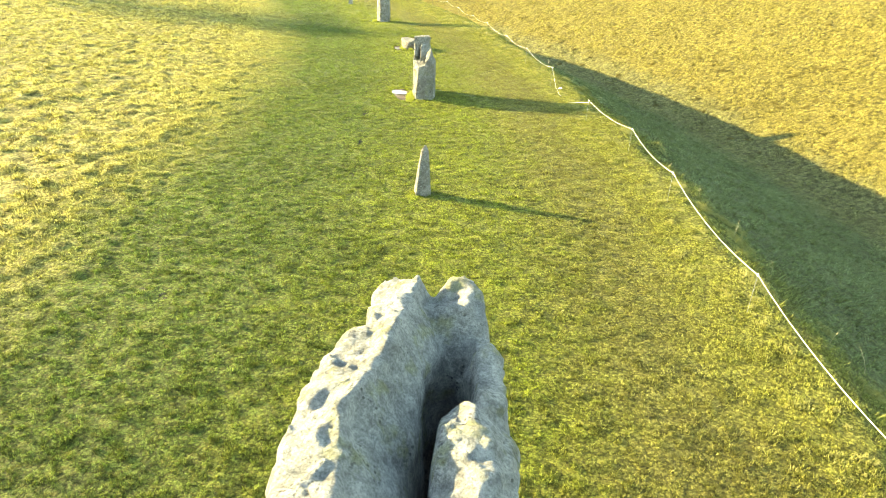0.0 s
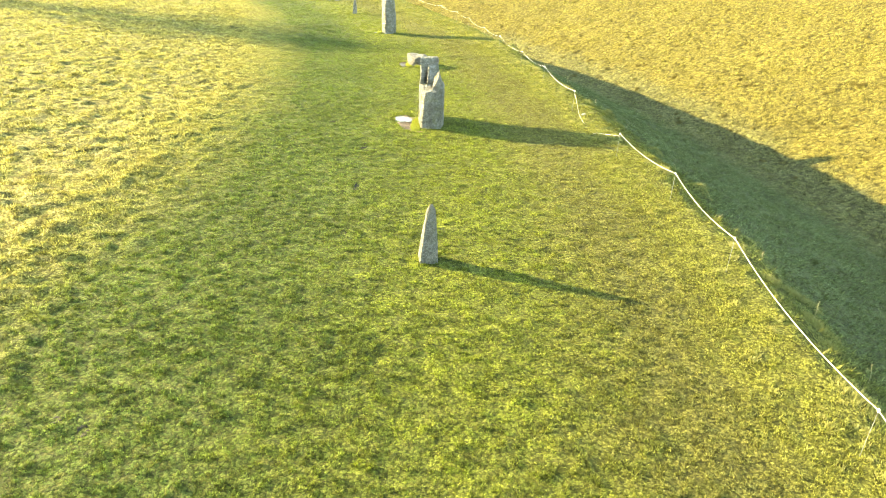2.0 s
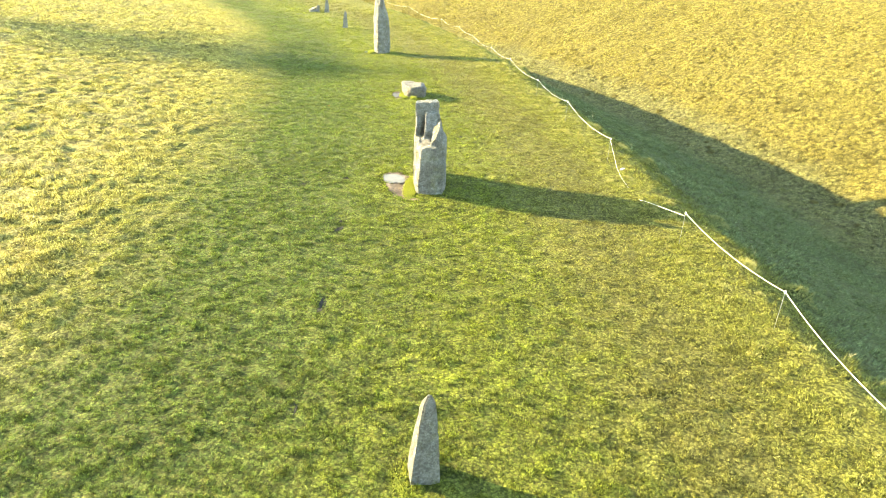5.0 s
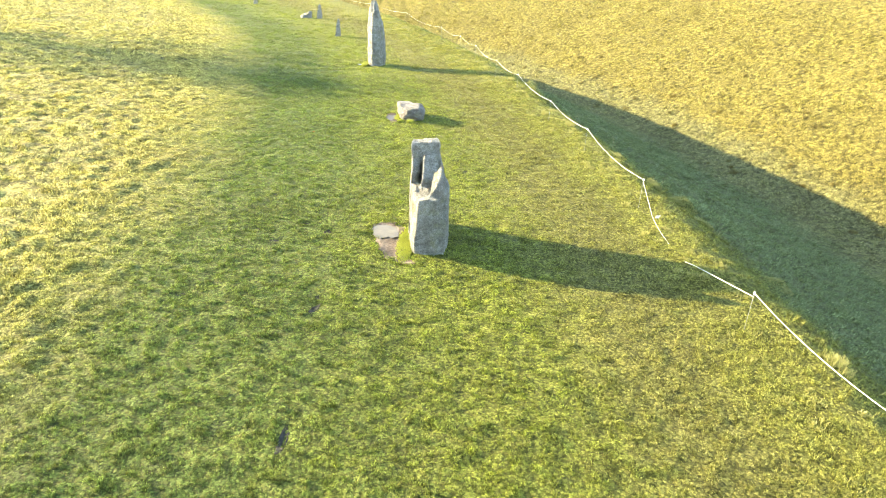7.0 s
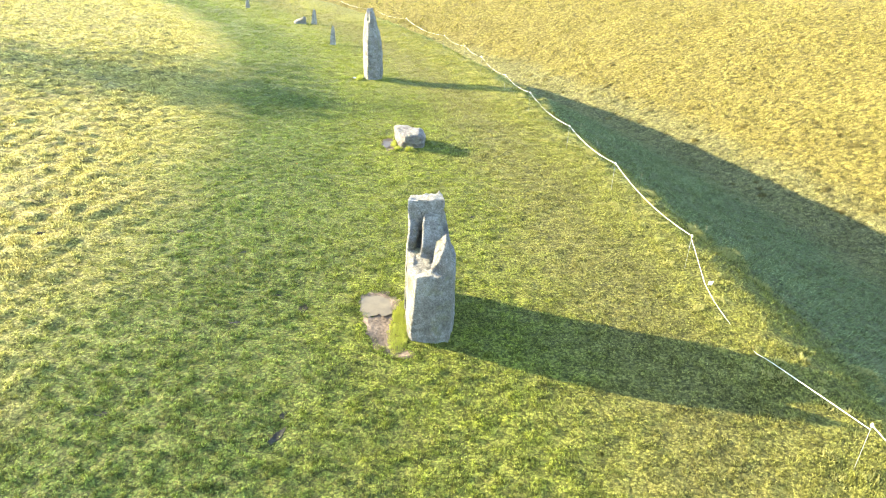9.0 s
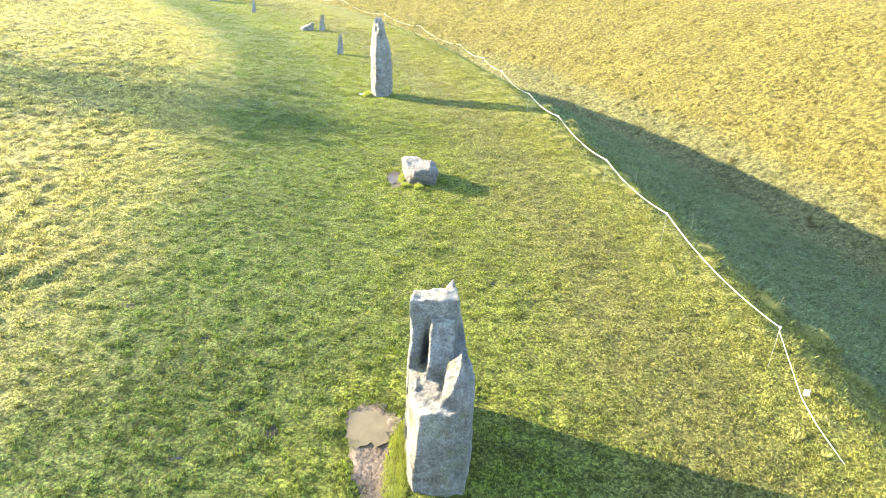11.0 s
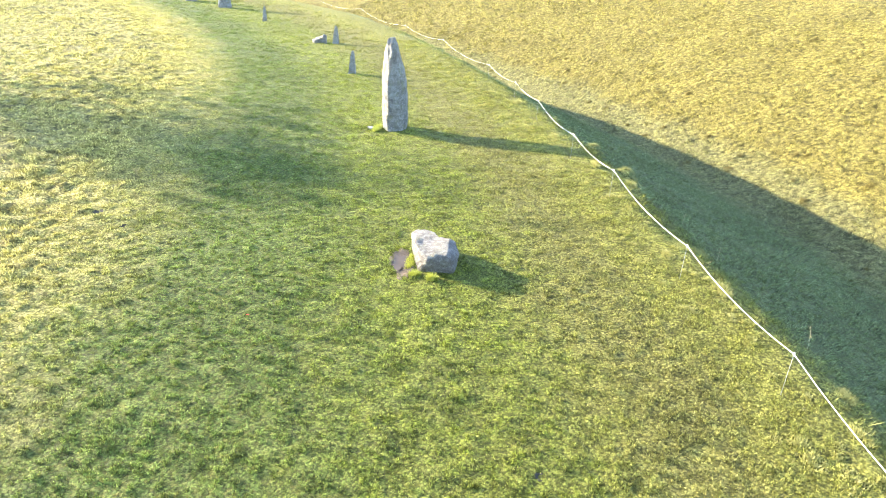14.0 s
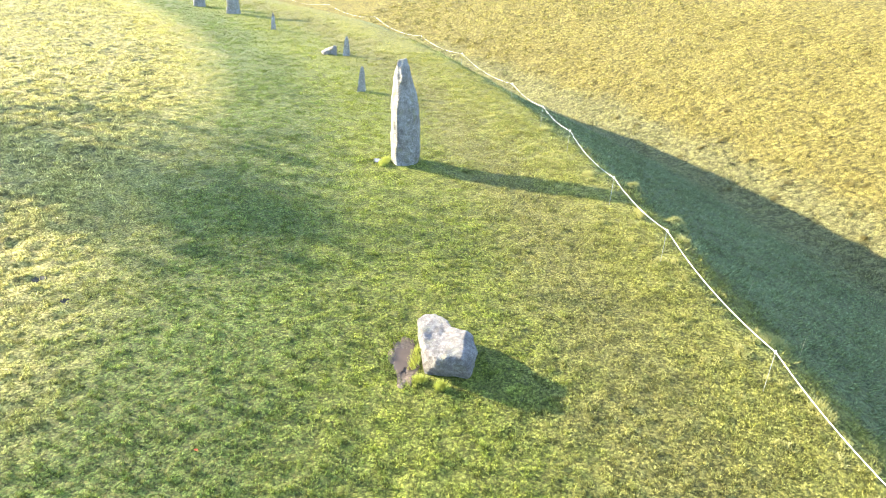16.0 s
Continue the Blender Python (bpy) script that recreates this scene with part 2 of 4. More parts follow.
def make_blades(name, tint=(1, 1, 1), strength=0.0):
    m, nd, ln = shader(name)
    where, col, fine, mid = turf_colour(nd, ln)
    luck = put(nd, ln, "ShaderNodeNewGeometry").outputs["Random Per Island"]
    col = blend(nd, ln, 1.0, col, ramp(nd, ln, luck, [(0, 0.65), (0.6, 1.2), (1, 1.7)]), "MULTIPLY")
    if strength:
        col = blend(nd, ln, strength, col, tint)
    nd.remove(nd["Principled BSDF"])
    d = put(nd, ln, "ShaderNodeBsdfDiffuse", {"Color": col})
    t = put(nd, ln, "ShaderNodeBsdfTranslucent", {"Color": col})
    g = put(nd, ln, "ShaderNodeBsdfGlossy", {"Color": (1, 1, 1, 1), "Roughness": 0.5})
    x = put(nd, ln, "ShaderNodeMixShader", {0: 0.3, 1: d.outputs[0], 2: t.outputs[0]})
    x2 = put(nd, ln, "ShaderNodeMixShader", {0: 0.015, 1: x.outputs[0], 2: g.outputs[0]})
    ln.new(x2.outputs[0], nd["Material Output"].inputs[0])
    return m


def make_stone(name, pale=(0.40, 0.412, 0.402), dark=(0.27, 0.28, 0.27), moss=0.45, size=1.0, pits=True, lichen=0.6):
    m, nd, ln = shader(name)
    where = put(nd, ln, "ShaderNodeNewGeometry").outputs["Position"]
    big = wobble(nd, ln, where, 0.55 * size, 5, 0.6)
    mid = wobble(nd, ln, where, 0.12 * size, 8, 0.72)
    fine = wobble(nd, ln, where, 0.026 * size, 5, 0.75)
    col = ramp(nd, ln, big, [(0.34, dark), (0.5, tuple((p + d) / 2 for p, d in zip(pale, dark))), (0.66, pale)])
    col = blend(nd, ln, ramp(nd, ln, mid, [(0.495, 0), (0.56, lichen if pits else 0.35)]), col, (0.54, 0.55, 0.53))      # pale lichen
    col = blend(nd, ln, ramp(nd, ln, mid, [(0.40, 0.35 if pits else 0.3), (0.455, 0)]), col, (0.10, 0.10, 0.085))       # weathered dark
    green = wobble(nd, ln, where, 0.3 * size, 3)
    col = blend(nd, ln, ramp(nd, ln, green, [(0.55, 0), (0.66, moss)]), col, (0.24, 0.25, 0.04))     # yellow-green moss
    col = blend(nd, ln, 1.0, col, ramp(nd, ln, fine, [(0.36, 0.64), (0.62, 1.22)]), "MULTIPLY")
    tall = put(nd, ln, "ShaderNodeMath", {0: mid, 1: 2.0, 2: fine}, operation="MULTIPLY_ADD").outputs[0]
    bend = put(nd, ln, "ShaderNodeVectorMath", {0: put(nd, ln, "ShaderNodeTexNoise", {"Vector": where, "Scale": 6.0 / size, "Detail": 5.0, "Roughness": 0.65}).outputs["Color"], 1: (0.3 * size,) * 3, 2: where}, operation="MULTIPLY_ADD").outputs[0]
    chunk = put(nd, ln, "ShaderNodeTexVoronoi", {"Vector": bend, "Scale": 5.5 / size}).outputs[0]
    tall = put(nd, ln, "ShaderNodeMath", {0: chunk, 1: 0.9, 2: tall}, operation="MULTIPLY_ADD").outputs[0]
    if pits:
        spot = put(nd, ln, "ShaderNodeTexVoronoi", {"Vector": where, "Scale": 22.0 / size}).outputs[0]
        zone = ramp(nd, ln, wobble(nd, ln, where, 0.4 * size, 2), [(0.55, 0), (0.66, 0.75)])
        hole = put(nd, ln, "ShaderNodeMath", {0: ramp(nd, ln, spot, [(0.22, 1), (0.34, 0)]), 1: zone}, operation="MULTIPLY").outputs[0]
        # Pits are sunk by the bump and also darkened in colour for their shade.
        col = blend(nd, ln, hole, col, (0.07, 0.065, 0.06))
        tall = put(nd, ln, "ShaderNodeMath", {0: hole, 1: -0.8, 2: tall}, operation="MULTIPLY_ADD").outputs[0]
    b = nd["Principled BSDF"]
    ln.new(col, b.inputs["Base Color"])
    b.inputs["Roughness"].default_value = 0.85
    b.inputs["Specular IOR Level"].default_value = 0.3
    bump = put(nd, ln, "ShaderNodeBump", {"Height": tall, "Distance": 0.17 * size, "Strength": 1.0})
    ln.new(bump.outputs[0], b.inputs["Normal"])
    return m


def make_plain(name, colour, rough=0.6, vary=0.25, size=0.05, bump=0.004, gloss=0.5):
    m, nd, ln = shader(name)
    where = put(nd, ln, "ShaderNodeNewGeometry").outputs["Position"]
    n = wobble(nd, ln, where, size, 4)
    n2 = wobble(nd, ln, where, size * 7, 2)
    col = blend(nd, ln, 1.0, colour, ramp(nd, ln, n, [(0.3, 1 - vary), (0.7, 1 + vary)]), "MULTIPLY")
    col = blend(nd, ln, 1.0, col, ramp(nd, ln, n2, [(0.3, 1 - vary), (0.7, 1 + vary)]), "MULTIPLY")
    b = nd["Principled BSDF"]
    ln.new(col, b.inputs["Base Color"])
    b.inputs["Roughness"].default_value = rough
    b.inputs["Specular IOR Level"].default_value = gloss
    ln.new(put(nd, ln, "ShaderNodeBump", {"Height": n, "Distance": bump}).outputs[0], b.inputs["Normal"])
    return m


TURF = make_turf()
BLADES = make_blades("grass blades")
LUSH = make_blades("lush grass blades", (0.30, 0.33, 0.06), 0.8)
DARK_BLADES = make_blades("dark brown grass blades", (0.15, 0.12, 0.04), 0.7)
DRY_BLADES = make_blades("dry grass blades", (0.30, 0.285, 0.10), 0.7)
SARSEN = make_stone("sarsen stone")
SARSEN_FAR = make_stone("grey sarsen stone", (0.36, 0.352, 0.312), (0.215, 0.209, 0.184), 0.3, 1.3, False)
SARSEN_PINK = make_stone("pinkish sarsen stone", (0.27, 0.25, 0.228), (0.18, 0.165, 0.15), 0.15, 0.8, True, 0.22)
CONCRETE = make_stone("weathered concrete", (0.32, 0.31, 0.27), (0.18, 0.176, 0.155), 0.15, 0.5, False)
MUD_AND_SHADE = make_plain("dark wet earth and shaded dip", (0.040, 0.038, 0.029), 0.95, 0.4, 0.05, 0.02, 0.05)
MUD = make_plain("trodden mud", (0.115, 0.085, 0.06), 0.85, 0.45, 0.06, 0.03, 0.2)
ROPE = make_plain("white rope", (0.8, 0.8, 0.76), 0.6, 0.1)
BARK = make_plain("bark", (0.1, 0.08, 0.06), 0.9, 0.4, 0.1)
LEAF = make_plain("dull leaf", (0.07, 0.08, 0.03), 0.7, 0.4, 0.5)
STALK = make_plain("dry stalk", (0.42, 0.38, 0.2), 0.7, 0.2)
RED_LEAF = make_plain("red leaf", (0.45, 0.05, 0.02), 0.6, 0.3, 0.02)
ROD = make_plain("grey plastic", (0.22, 0.23, 0.2), 0.5, 0.15)


def make_water(name, deep, pale, rough=0.06, gloss=0.5):
    m, nd, ln = shader(name)
    where = put(nd, ln, "ShaderNodeNewGeometry").outputs["Position"]
    b = nd["Principled BSDF"]
    col = ramp(nd, ln, wobble(nd, ln, where, 0.35, 3), [(0.35, deep), (0.65, pale)])
    ln.new(col, b.inputs["Base Color"])
    b.inputs["Roughness"].default_value = rough
    b.inputs["Specular IOR Level"].default_value = gloss
    b.inputs["IOR"].default_value = 1.33
    return m


WATER = make_water("muddy water", (0.105, 0.082, 0.042), (0.15, 0.118, 0.062))
PEAT = make_water("dark muddy water", (0.06, 0.045, 0.032), (0.085, 0.062, 0.045), 0.35, 0.12)

# ---- ground: terrace, ditch and bank in one sheet ----
REACH = [0, 60, 95, 104, 110, 113, 115.5, 117.3, 117.9, 118.6, 119.4, 120.2, 121.7, 125.4, 127.5, 129.5, 131, 132.2, 134, 137.5, 142, 146, 150, 154, 158, 164, 180, 230, 4000]
LEVEL = [0.3, 0.3, 0.3, 0.28, 0.28, 0.32, 0.42, 0.5, 0.3, -0.08, -0.45, -0.85, -1.6, -3.2, -4.1, -4.75, -4.95, -4.55, -3.7, -2.0, 0.3, 2.3, 4.1, 5.4, 6.2, 6.2, 3.0, 1.0, 1.0]
fine_q = np.arange(0, 240, 0.1)
kernel = np.hanning(7) / np.hanning(7).sum()
SMOOTH = np.convolve(np.pad(np.interp(fine_q, REACH, LEVEL), 3, mode="edge"), kernel, "valid")


# centre, half sizes and turn of the bare earth beside the stones, then of small dark spots in the turf: worn earth, and
# in the gold grass shaded dips painted dark
BARE = [(-2.0, 27.35, 0.36, 0.78, 16), (-2.25, 28.28, 0.42, 0.52, 0), (-1.66, 26.62, 0.32, 0.2, -20), (-3.22, 39.2, 0.30, 0.70, 14), (-6.12, 50.25, 0.24, 0.26, 0)]
SPOTS = [(-3.62, 27.9, 0.13, 0.2, 10), (-4.24, 28.32, 0.1, 0.12, 0), (-3.17, 24.3, 0.09, 0.3, -20), (-3.2, 24.75, 0.08, 0.12, 0), (-5.3, 27.73, 0.14, 0.1, 0), (-5.37, 25.0, 0.16, 0.1, 20),
         (-3.5, 24.0, 0.08, 0.1, 0), (-5.85, 24.52, 0.13, 0.1, 0), (-5.06, 10.46, 0.12, 0.2, 30), (-5.52, 10.65, 0.1, 0.14, 0), (-4.0, 10.75, 0.07, 0.1, 0), (-2.65, 17.5, 0.08, 0.22, 0),
         (-2.85, 20.6, 0.1, 0.4, 0), (-5.5, 30.1, 0.15, 0.12, 0), (-7.28, 31.06, 0.14, 0.12, 0), (-10.26, 30.44, 0.15, 0.16, 0), (-11.0, 32.7, 0.18, 0.16, 0), (-10.6, 33.2, 0.13, 0.15, 0),
         (-11.16, 40.5, 0.17, 0.2, 0), (-10.1, 39.8, 0.14, 0.16, 0), (-0.32, 33.0, 0.08, 0.12, 0), (-4.7, 27.2, 0.18, 0.09, 0)]
MOUNDS = [(3.0, 47.0, 0.36, 0.36, 0.42), (2.3, 50.2, 0.34, 0.4, 0.36), (7.3, 22.7, 0.32, 0.36, 0.32), (7.15, 27.4, 0.3, 0.4, 0.2), (6.35, 32.3, 0.3, 0.6, 0.2)]


def ground_z(x, y):
    x, y = np.asarray(x, float), np.asarray(y, float)
    q = np.hypot(x - CX, y - CY)
    lip = np.clip((q - 114) / 4, 0, 1)
    z = np.interp(q + lip * (0.35 * grain(x, y, 0, 3.0, 3, 2) + 0.12 * np.clip((25 - y) / 4, 0, 1) - 0.38 * np.clip((y - 42) / 8, 0, 1) - 0.9 * np.clip((y - 50) / 26, 0, 1) * np.clip((96 - y) / 14, 0, 1)), fine_q, SMOOTH)
    z = z + (0.34 * np.clip((y - 48) / 26, 0, 1) * np.clip((96 - y) / 14, 0, 1) + 0.15 * np.exp(-((y - 46) / 7) ** 2)) * np.exp(-((q - 117.6) / 2.2) ** 2)
    far = np.clip((600 - q) / 300, 0, 1)
    z = np.where(q > 131, np.interp(q - 1.2 * np.clip((52 - y) / 9, 0, 1) * np.clip((q - 131) / 2, 0, 1), fine_q, SMOOTH), z) if x.ndim else z
    z = z + 0.05 * far * grain(x, y, 0, 5.0, 5, 2)
    rough = np.clip((q - 118) / 3, 0, 1) * np.clip((200 - q) / 30, 0, 1)
    bank = np.clip((q - 130) / 3, 0, 1) * np.clip((200 - q) / 30, 0, 1)
    gold = np.clip((106.0 - q) / 4, 0, 1) * far
    turf = np.clip((q - 99) / 4, 0, 1) * np.clip((119.5 - q) / 2, 0, 1) * np.clip((100 - y) / 20, 0, 1) * np.clip(y + 12, 0, 1)
    for mx, my, rx, ry, up in MOUNDS + [(c[0], c[1], 0.9 * max(c[2], 0.1), 0.9 * max(c[3], 0.1), -0.05) for c in BARE + SPOTS]:
        z = z + up * np.exp(-((x - mx) / rx) ** 2 - ((y - my) / ry) ** 2)
    z = np.atleast_1d(z)
    for share, lift in ((turf, lambda u, v: 0.03 * grain(u, v, 0, 0.26, 12, 2, 0.55) + 0.012 * grain(u, v, 0, 1.6, 14, 2)), (rough, lambda u, v: 0.06 * grain(u, v, 0, 2.0, 8, 2)),
                        (bank, lambda u, v: 0.17 * np.abs(grain(u, v, 0, 0.9, 7, 2, 0.55)) - 0.04 + 0.12 * grain(u, v, 0, 2.5, 9, 2)),
                        (gold, lambda u, v: 0.17 * np.abs(grain(u, v, 0, 0.5, 6, 2, 0.6)) - 0.03)):
        on = np.atleast_1d(share > 0)
        if on.any():
            z[on] += np.atleast_1d(share)[on] * lift(np.atleast_1d(x)[on], np.atleast_1d(y)[on])
    return z if x.ndim else z[0]


def make_ground():
    q = np.concatenate([[0.01, 20, 45, 65, 75, 80], np.arange(83, 94, 0.3), np.arange(94, 104, 0.15), np.arange(104, 119, 0.12), np.arange(119, 131, 0.3), np.arange(131, 150, 0.2),
                        np.arange(150, 165, 0.8), 165 * (4000 / 165) ** np.linspace(0, 1, 22)])
    a = np.concatenate([np.arange(-9, 26, 0.07), np.arange(26, 50, 0.09), np.arange(50, 351, 3.5)])
    a = np.radians(a)
    Q, A = np.meshgrid(q, a, indexing="ij")
    X, Y = CX + Q * np.cos(A), CY + Q * np.sin(A)
    verts = np.stack([X, Y, ground_z(X, Y)], -1).reshape(-1, 3)
    nq, na = len(q), len(a)
    i, j = np.meshgrid(np.arange(nq - 1), np.arange(na), indexing="ij")
    j2 = (j + 1) % na
    faces = np.stack([i * na + j, (i + 1) * na + j, (i + 1) * na + j2, i * na + j2], -1).reshape(-1, 4)
    me = bare("ground", verts, faces, 4)
    me.materials.append(TURF)
    return tagged(new("ground", me), "mown turf terrace dropping into a grassy ditch with a golden bank beyond", "ground", kind="structure")


make_ground()


# ---- stones ----
def stone(name, solid, low, high, step, material, label, smooth=True, category="standing stone"):
    me = carve(name, solid, low, high, step)
    me.materials.append(material)
    foot = Vector(((low[0] + high[0]) / 2, (low[1] + high[1]) / 2, GZ))
    me.transform(Matrix.Translation(-foot))
    ob = new(name, me)
    ob.location = foot
    return tagged(ob, label, category)


GZ = 0.3


def hollow_stone(X, Y, Z):
    wide = 1 + np.where(X > 0, 0.03, 0.05) * np.clip(3.4 - Z, 0, 3.4)
    nx, ny = 0.07 * grain(X, Y, 0.4 * Z, 0.8, 21, 1), 0.07 * grain(X, Y, 0.4 * Z, 0.8, 22, 1)
    px, py = (X + 0.15 + nx) / wide - 0.15, (Y - 4.6 + ny) / (1 + 0.04 * np.clip(3.4 - Z, 0, 3.4)) + 4.6
    side = polygon_distance(px, py, HOLLOW_PLAN)
    ridge = np.interp(Y, [2.6, 3.26, 3.76, 4.03, 4.72, 5.5, 6.03], [-0.52, -0.61, -0.67, -0.56, -0.41, -0.28, -0.22])
    crest = np.interp(Y, [2.6, 4.6, 5.2, 5.7, 6.1], [3.46, 3.48, 3.47, 3.42, 3.36])
    left = crest - 0.22 * np.clip(ridge - X, 0, 2) - 1.0 * np.clip(ridge - 0.40 - X, 0, 2)
    right = crest - 1.3 * np.clip(X - ridge, 0, 2) ** 1.1
    top = np.minimum(left, right)
    # knob on the flank with a cleft round it, and a dent in the face below
    knob = np.hypot((X + 0.76) * 1.1, (Y - 4.86) * 0.9)
    top = top + 0.08 * np.exp(-(knob / 0.2) ** 2) - 0.02 * np.exp(-((knob - 0.2) / 0.04) ** 2) * (X > -0.76)
    top = top - 0.12 * np.exp(-((X + 0.93) / 0.04) ** 2 - ((Y - 4.8) / 0.09) ** 2)
    top = top - 0.05 * np.exp(-((X + 0.86) / 0.12) ** 2 - ((Y - 3.75) / 0.3) ** 2)
    # blocks on the other side of the cleft
    lump = 3.36 - 6.0 * np.clip(0.01 - X, 0, 2) - 0.35 * np.clip(0.32 - X, 0, 1) - 0.40 * np.clip(X - 0.32, 0, 1) - 0.6 * np.clip(X - 0.46, 0, 1) - 0.12 * np.abs(Y - 3.7)
    lump = lump - 3.2 * np.clip(Y - 4.10 - 0.06 * np.sin(9 * X), 0, 9)
    wall = 3.14 - 3.6 * np.clip(0.36 - X, 0, 2) - 0.45 * np.clip(X - 0.46, 0, 1) - 0.55 * np.clip(4.35 - Y, 0, 2) + 0.05 * np.sin(9 * Y)
    back = 3.27 + 0.12 * np.exp(-((X - 0.20) / 0.22) ** 4) + 0.05 * np.exp(-((X + 0.42) / 0.26) ** 4) - 0.07 * np.exp(-((X + 0.03) / 0.07) ** 2) * (Y > 5.7)
    back = back - 1.7 * np.clip(5.55 - Y, 0, 9) - 0.12 * np.exp(-((X - 0.14) / 0.10) ** 2 - ((Y - 5.75) / 0.10) ** 2) - 0.10 * np.exp(-((X - 0.36) / 0.06) ** 2 - ((Y - 5.6) / 0.14) ** 2)
    top = np.maximum(np.maximum(top, lump), np.maximum(wall, back))
    crev = np.exp(-((X + 0.06 - 0.06 * (Y - 3.6)) / 0.05) ** 2) * np.clip((4.5 - Y) / 0.3, 0, 1)
    top = top - 0.9 * crev
    body = soft_max(side, (Z - top) * 0.6, 0.07)
    pit = np.hypot(np.hypot((X - 0.13) / 0.23, (Y - 4.68) / 0.50), np.clip((1.9 - Z) / 0.5, 0, 9)) - 1
    body = soft_max(body, -pit * 0.22, 0.05)
    return weather(body, X, Y, Z, lambda x, y, z: 0.035 * grain(x, y, z, 0.26, 23, 4, 0.8) + 0.09 * np.abs(grain(x, y, z, 0.62, 29, 2, 0.5)) - 0.01
                   - 0.06 * np.abs(grain(x, y, z, 0.22, 27, 3, 0.65)) + 0.05 * np.clip(grain(x, y, z, 0.11, 35, 2) - 0.36, 0, 1))


HOLLOW_PLAN = [(-0.66, 5.75), (-0.60, 6.02), (-0.16, 6.08), (-0.08, 5.88), (0.02, 6.08), (0.28, 6.16), (0.47, 5.75), (0.63, 5.15), (0.62, 4.5),
               (0.56, 3.2), (0.45, 2.7), (-0.6, 2.55), (-0.98, 3.0), (-1.05, 3.5), (-1.03, 4.0), (-0.97, 4.45), (-0.92, 4.8), (-0.80, 5.04), (-0.64, 5.08), (-0.62, 5.4)]
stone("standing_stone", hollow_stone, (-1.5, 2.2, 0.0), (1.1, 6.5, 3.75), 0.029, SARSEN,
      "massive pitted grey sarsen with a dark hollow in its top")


def split_stone(X, Y, Z):
    nx, ny = 0.03 * grain(X, Y, Z, 0.5, 31, 1), 0.03 * grain(X, Y, Z, 0.5, 32, 1)
    chip = 0.05 * np.abs(grain(X, Y, 0, 0.16, 33, 2))
    wide = 1 + 0.035 * np.clip(1.8 - Z, 0, 2)
    px, py = (X + 1.1 + nx) / wide - 1.1, Y + ny
    pieces = [
        # outline, level at a place, its rise along x and y, greatest height
        (SPLIT_PLAN, 1.62 - chip, -1.3, 27.0, 0.15, 0.18, 9),
        ([(-1.64, 27.70), (-1.50, 27.78), (-1.40, 28.1), (-1.62, 28.2)], 2.02, -1.6, 27.85, -0.5, 1.0, 2.3),
        ([(-1.39, 27.50), (-1.05, 27.54), (-1.07, 28.03), (-1.37, 28.02)], 1.88, -1.2, 27.54, -0.1, 1.15, 2.36 - 0.5 * chip),
        ([(-1.66, 28.02), (-1.04, 28.06), (-1.06, 28.42), (-1.66, 28.36)], 2.60 - chip, -1.4, 28.2, 0.08, 0.0, 9),
        ([(-1.02, 27.3), (-0.78, 27.3), (-0.95, 28.2), (-1.04, 28.7), (-1.1, 28.3)], 1.62, -0.9, 27.4, -0.6, 0.2, 9),
    ]
    body = None
    for plan, level, x0, y0, rx, ry, most in pieces:
        top = np.minimum(level + rx * (X - x0) + ry * (Y - y0), most)
        d = soft_max(polygon_distance(px, py, plan), (Z - top) * 0.8, 0.018)
        body = d if body is None else soft_min(body, d, 0.012)
    horn = np.maximum.reduce([1.5 * (X + 1.14) + (Z - 2.485) * 0.5, -0.9 * (X + 1.14) + (Z - 2.485) * 0.55, 1.1 * (Y - 28.98) + (Z - 2.485) * 0.5, 28.35 - Y, polygon_distance(X, Y, HORN_PLAN)]) * 0.6
    spike = np.maximum.reduce([1.5 * (X + 0.94) + (Z - 2.27) * 0.35, -0.85 * (X + 0.94) + (Z - 2.27) * 0.55 + 0.5 * (27.3 - Y), 1.0 * (Y - 27.34) + (Z - 2.25) * 0.5, -1.0 * (Y - 27.25) + (Z - 2.25) * 0.55, polygon_distance(X, Y, SPIKE_PLAN)]) * 0.6
    body = np.minimum(np.minimum(body, spike), horn)
    return weather(body, X, Y, Z, lambda x, y, z: 0.02 * grain(x, y, z, 0.2, 34, 4, 0.6) + 0.028 * np.abs(grain(x, y, 0.6 * z, 0.35, 36, 2)) - 0.008, 0.15)


HORN_PLAN = [(-1.36, 28.3), (-1.00, 28.3), (-1.0, 28.75), (-1.16, 29.0), (-1.32, 28.8)]
SPIKE_PLAN = [(-1.18, 27.05), (-0.78, 26.98), (-0.74, 27.4), (-0.84, 27.6), (-1.1, 27.55)]
SPLIT_PLAN = [(-1.43, 26.95), (-1.0, 26.92), (-0.78, 27.08), (-0.74, 27.6), (-0.92, 28.2), (-1.02, 28.85), (-1.3, 28.95), (-1.58, 28.5), (-1.63, 27.9), (-1.56, 27.3)]
stone("standing_stone", split_stone, (-2.0, 26.5, -0.1), (-0.4, 29.4, 3.0), 0.022, SARSEN_FAR,
      "tall grey sarsen split into slabs with broken stepped top")


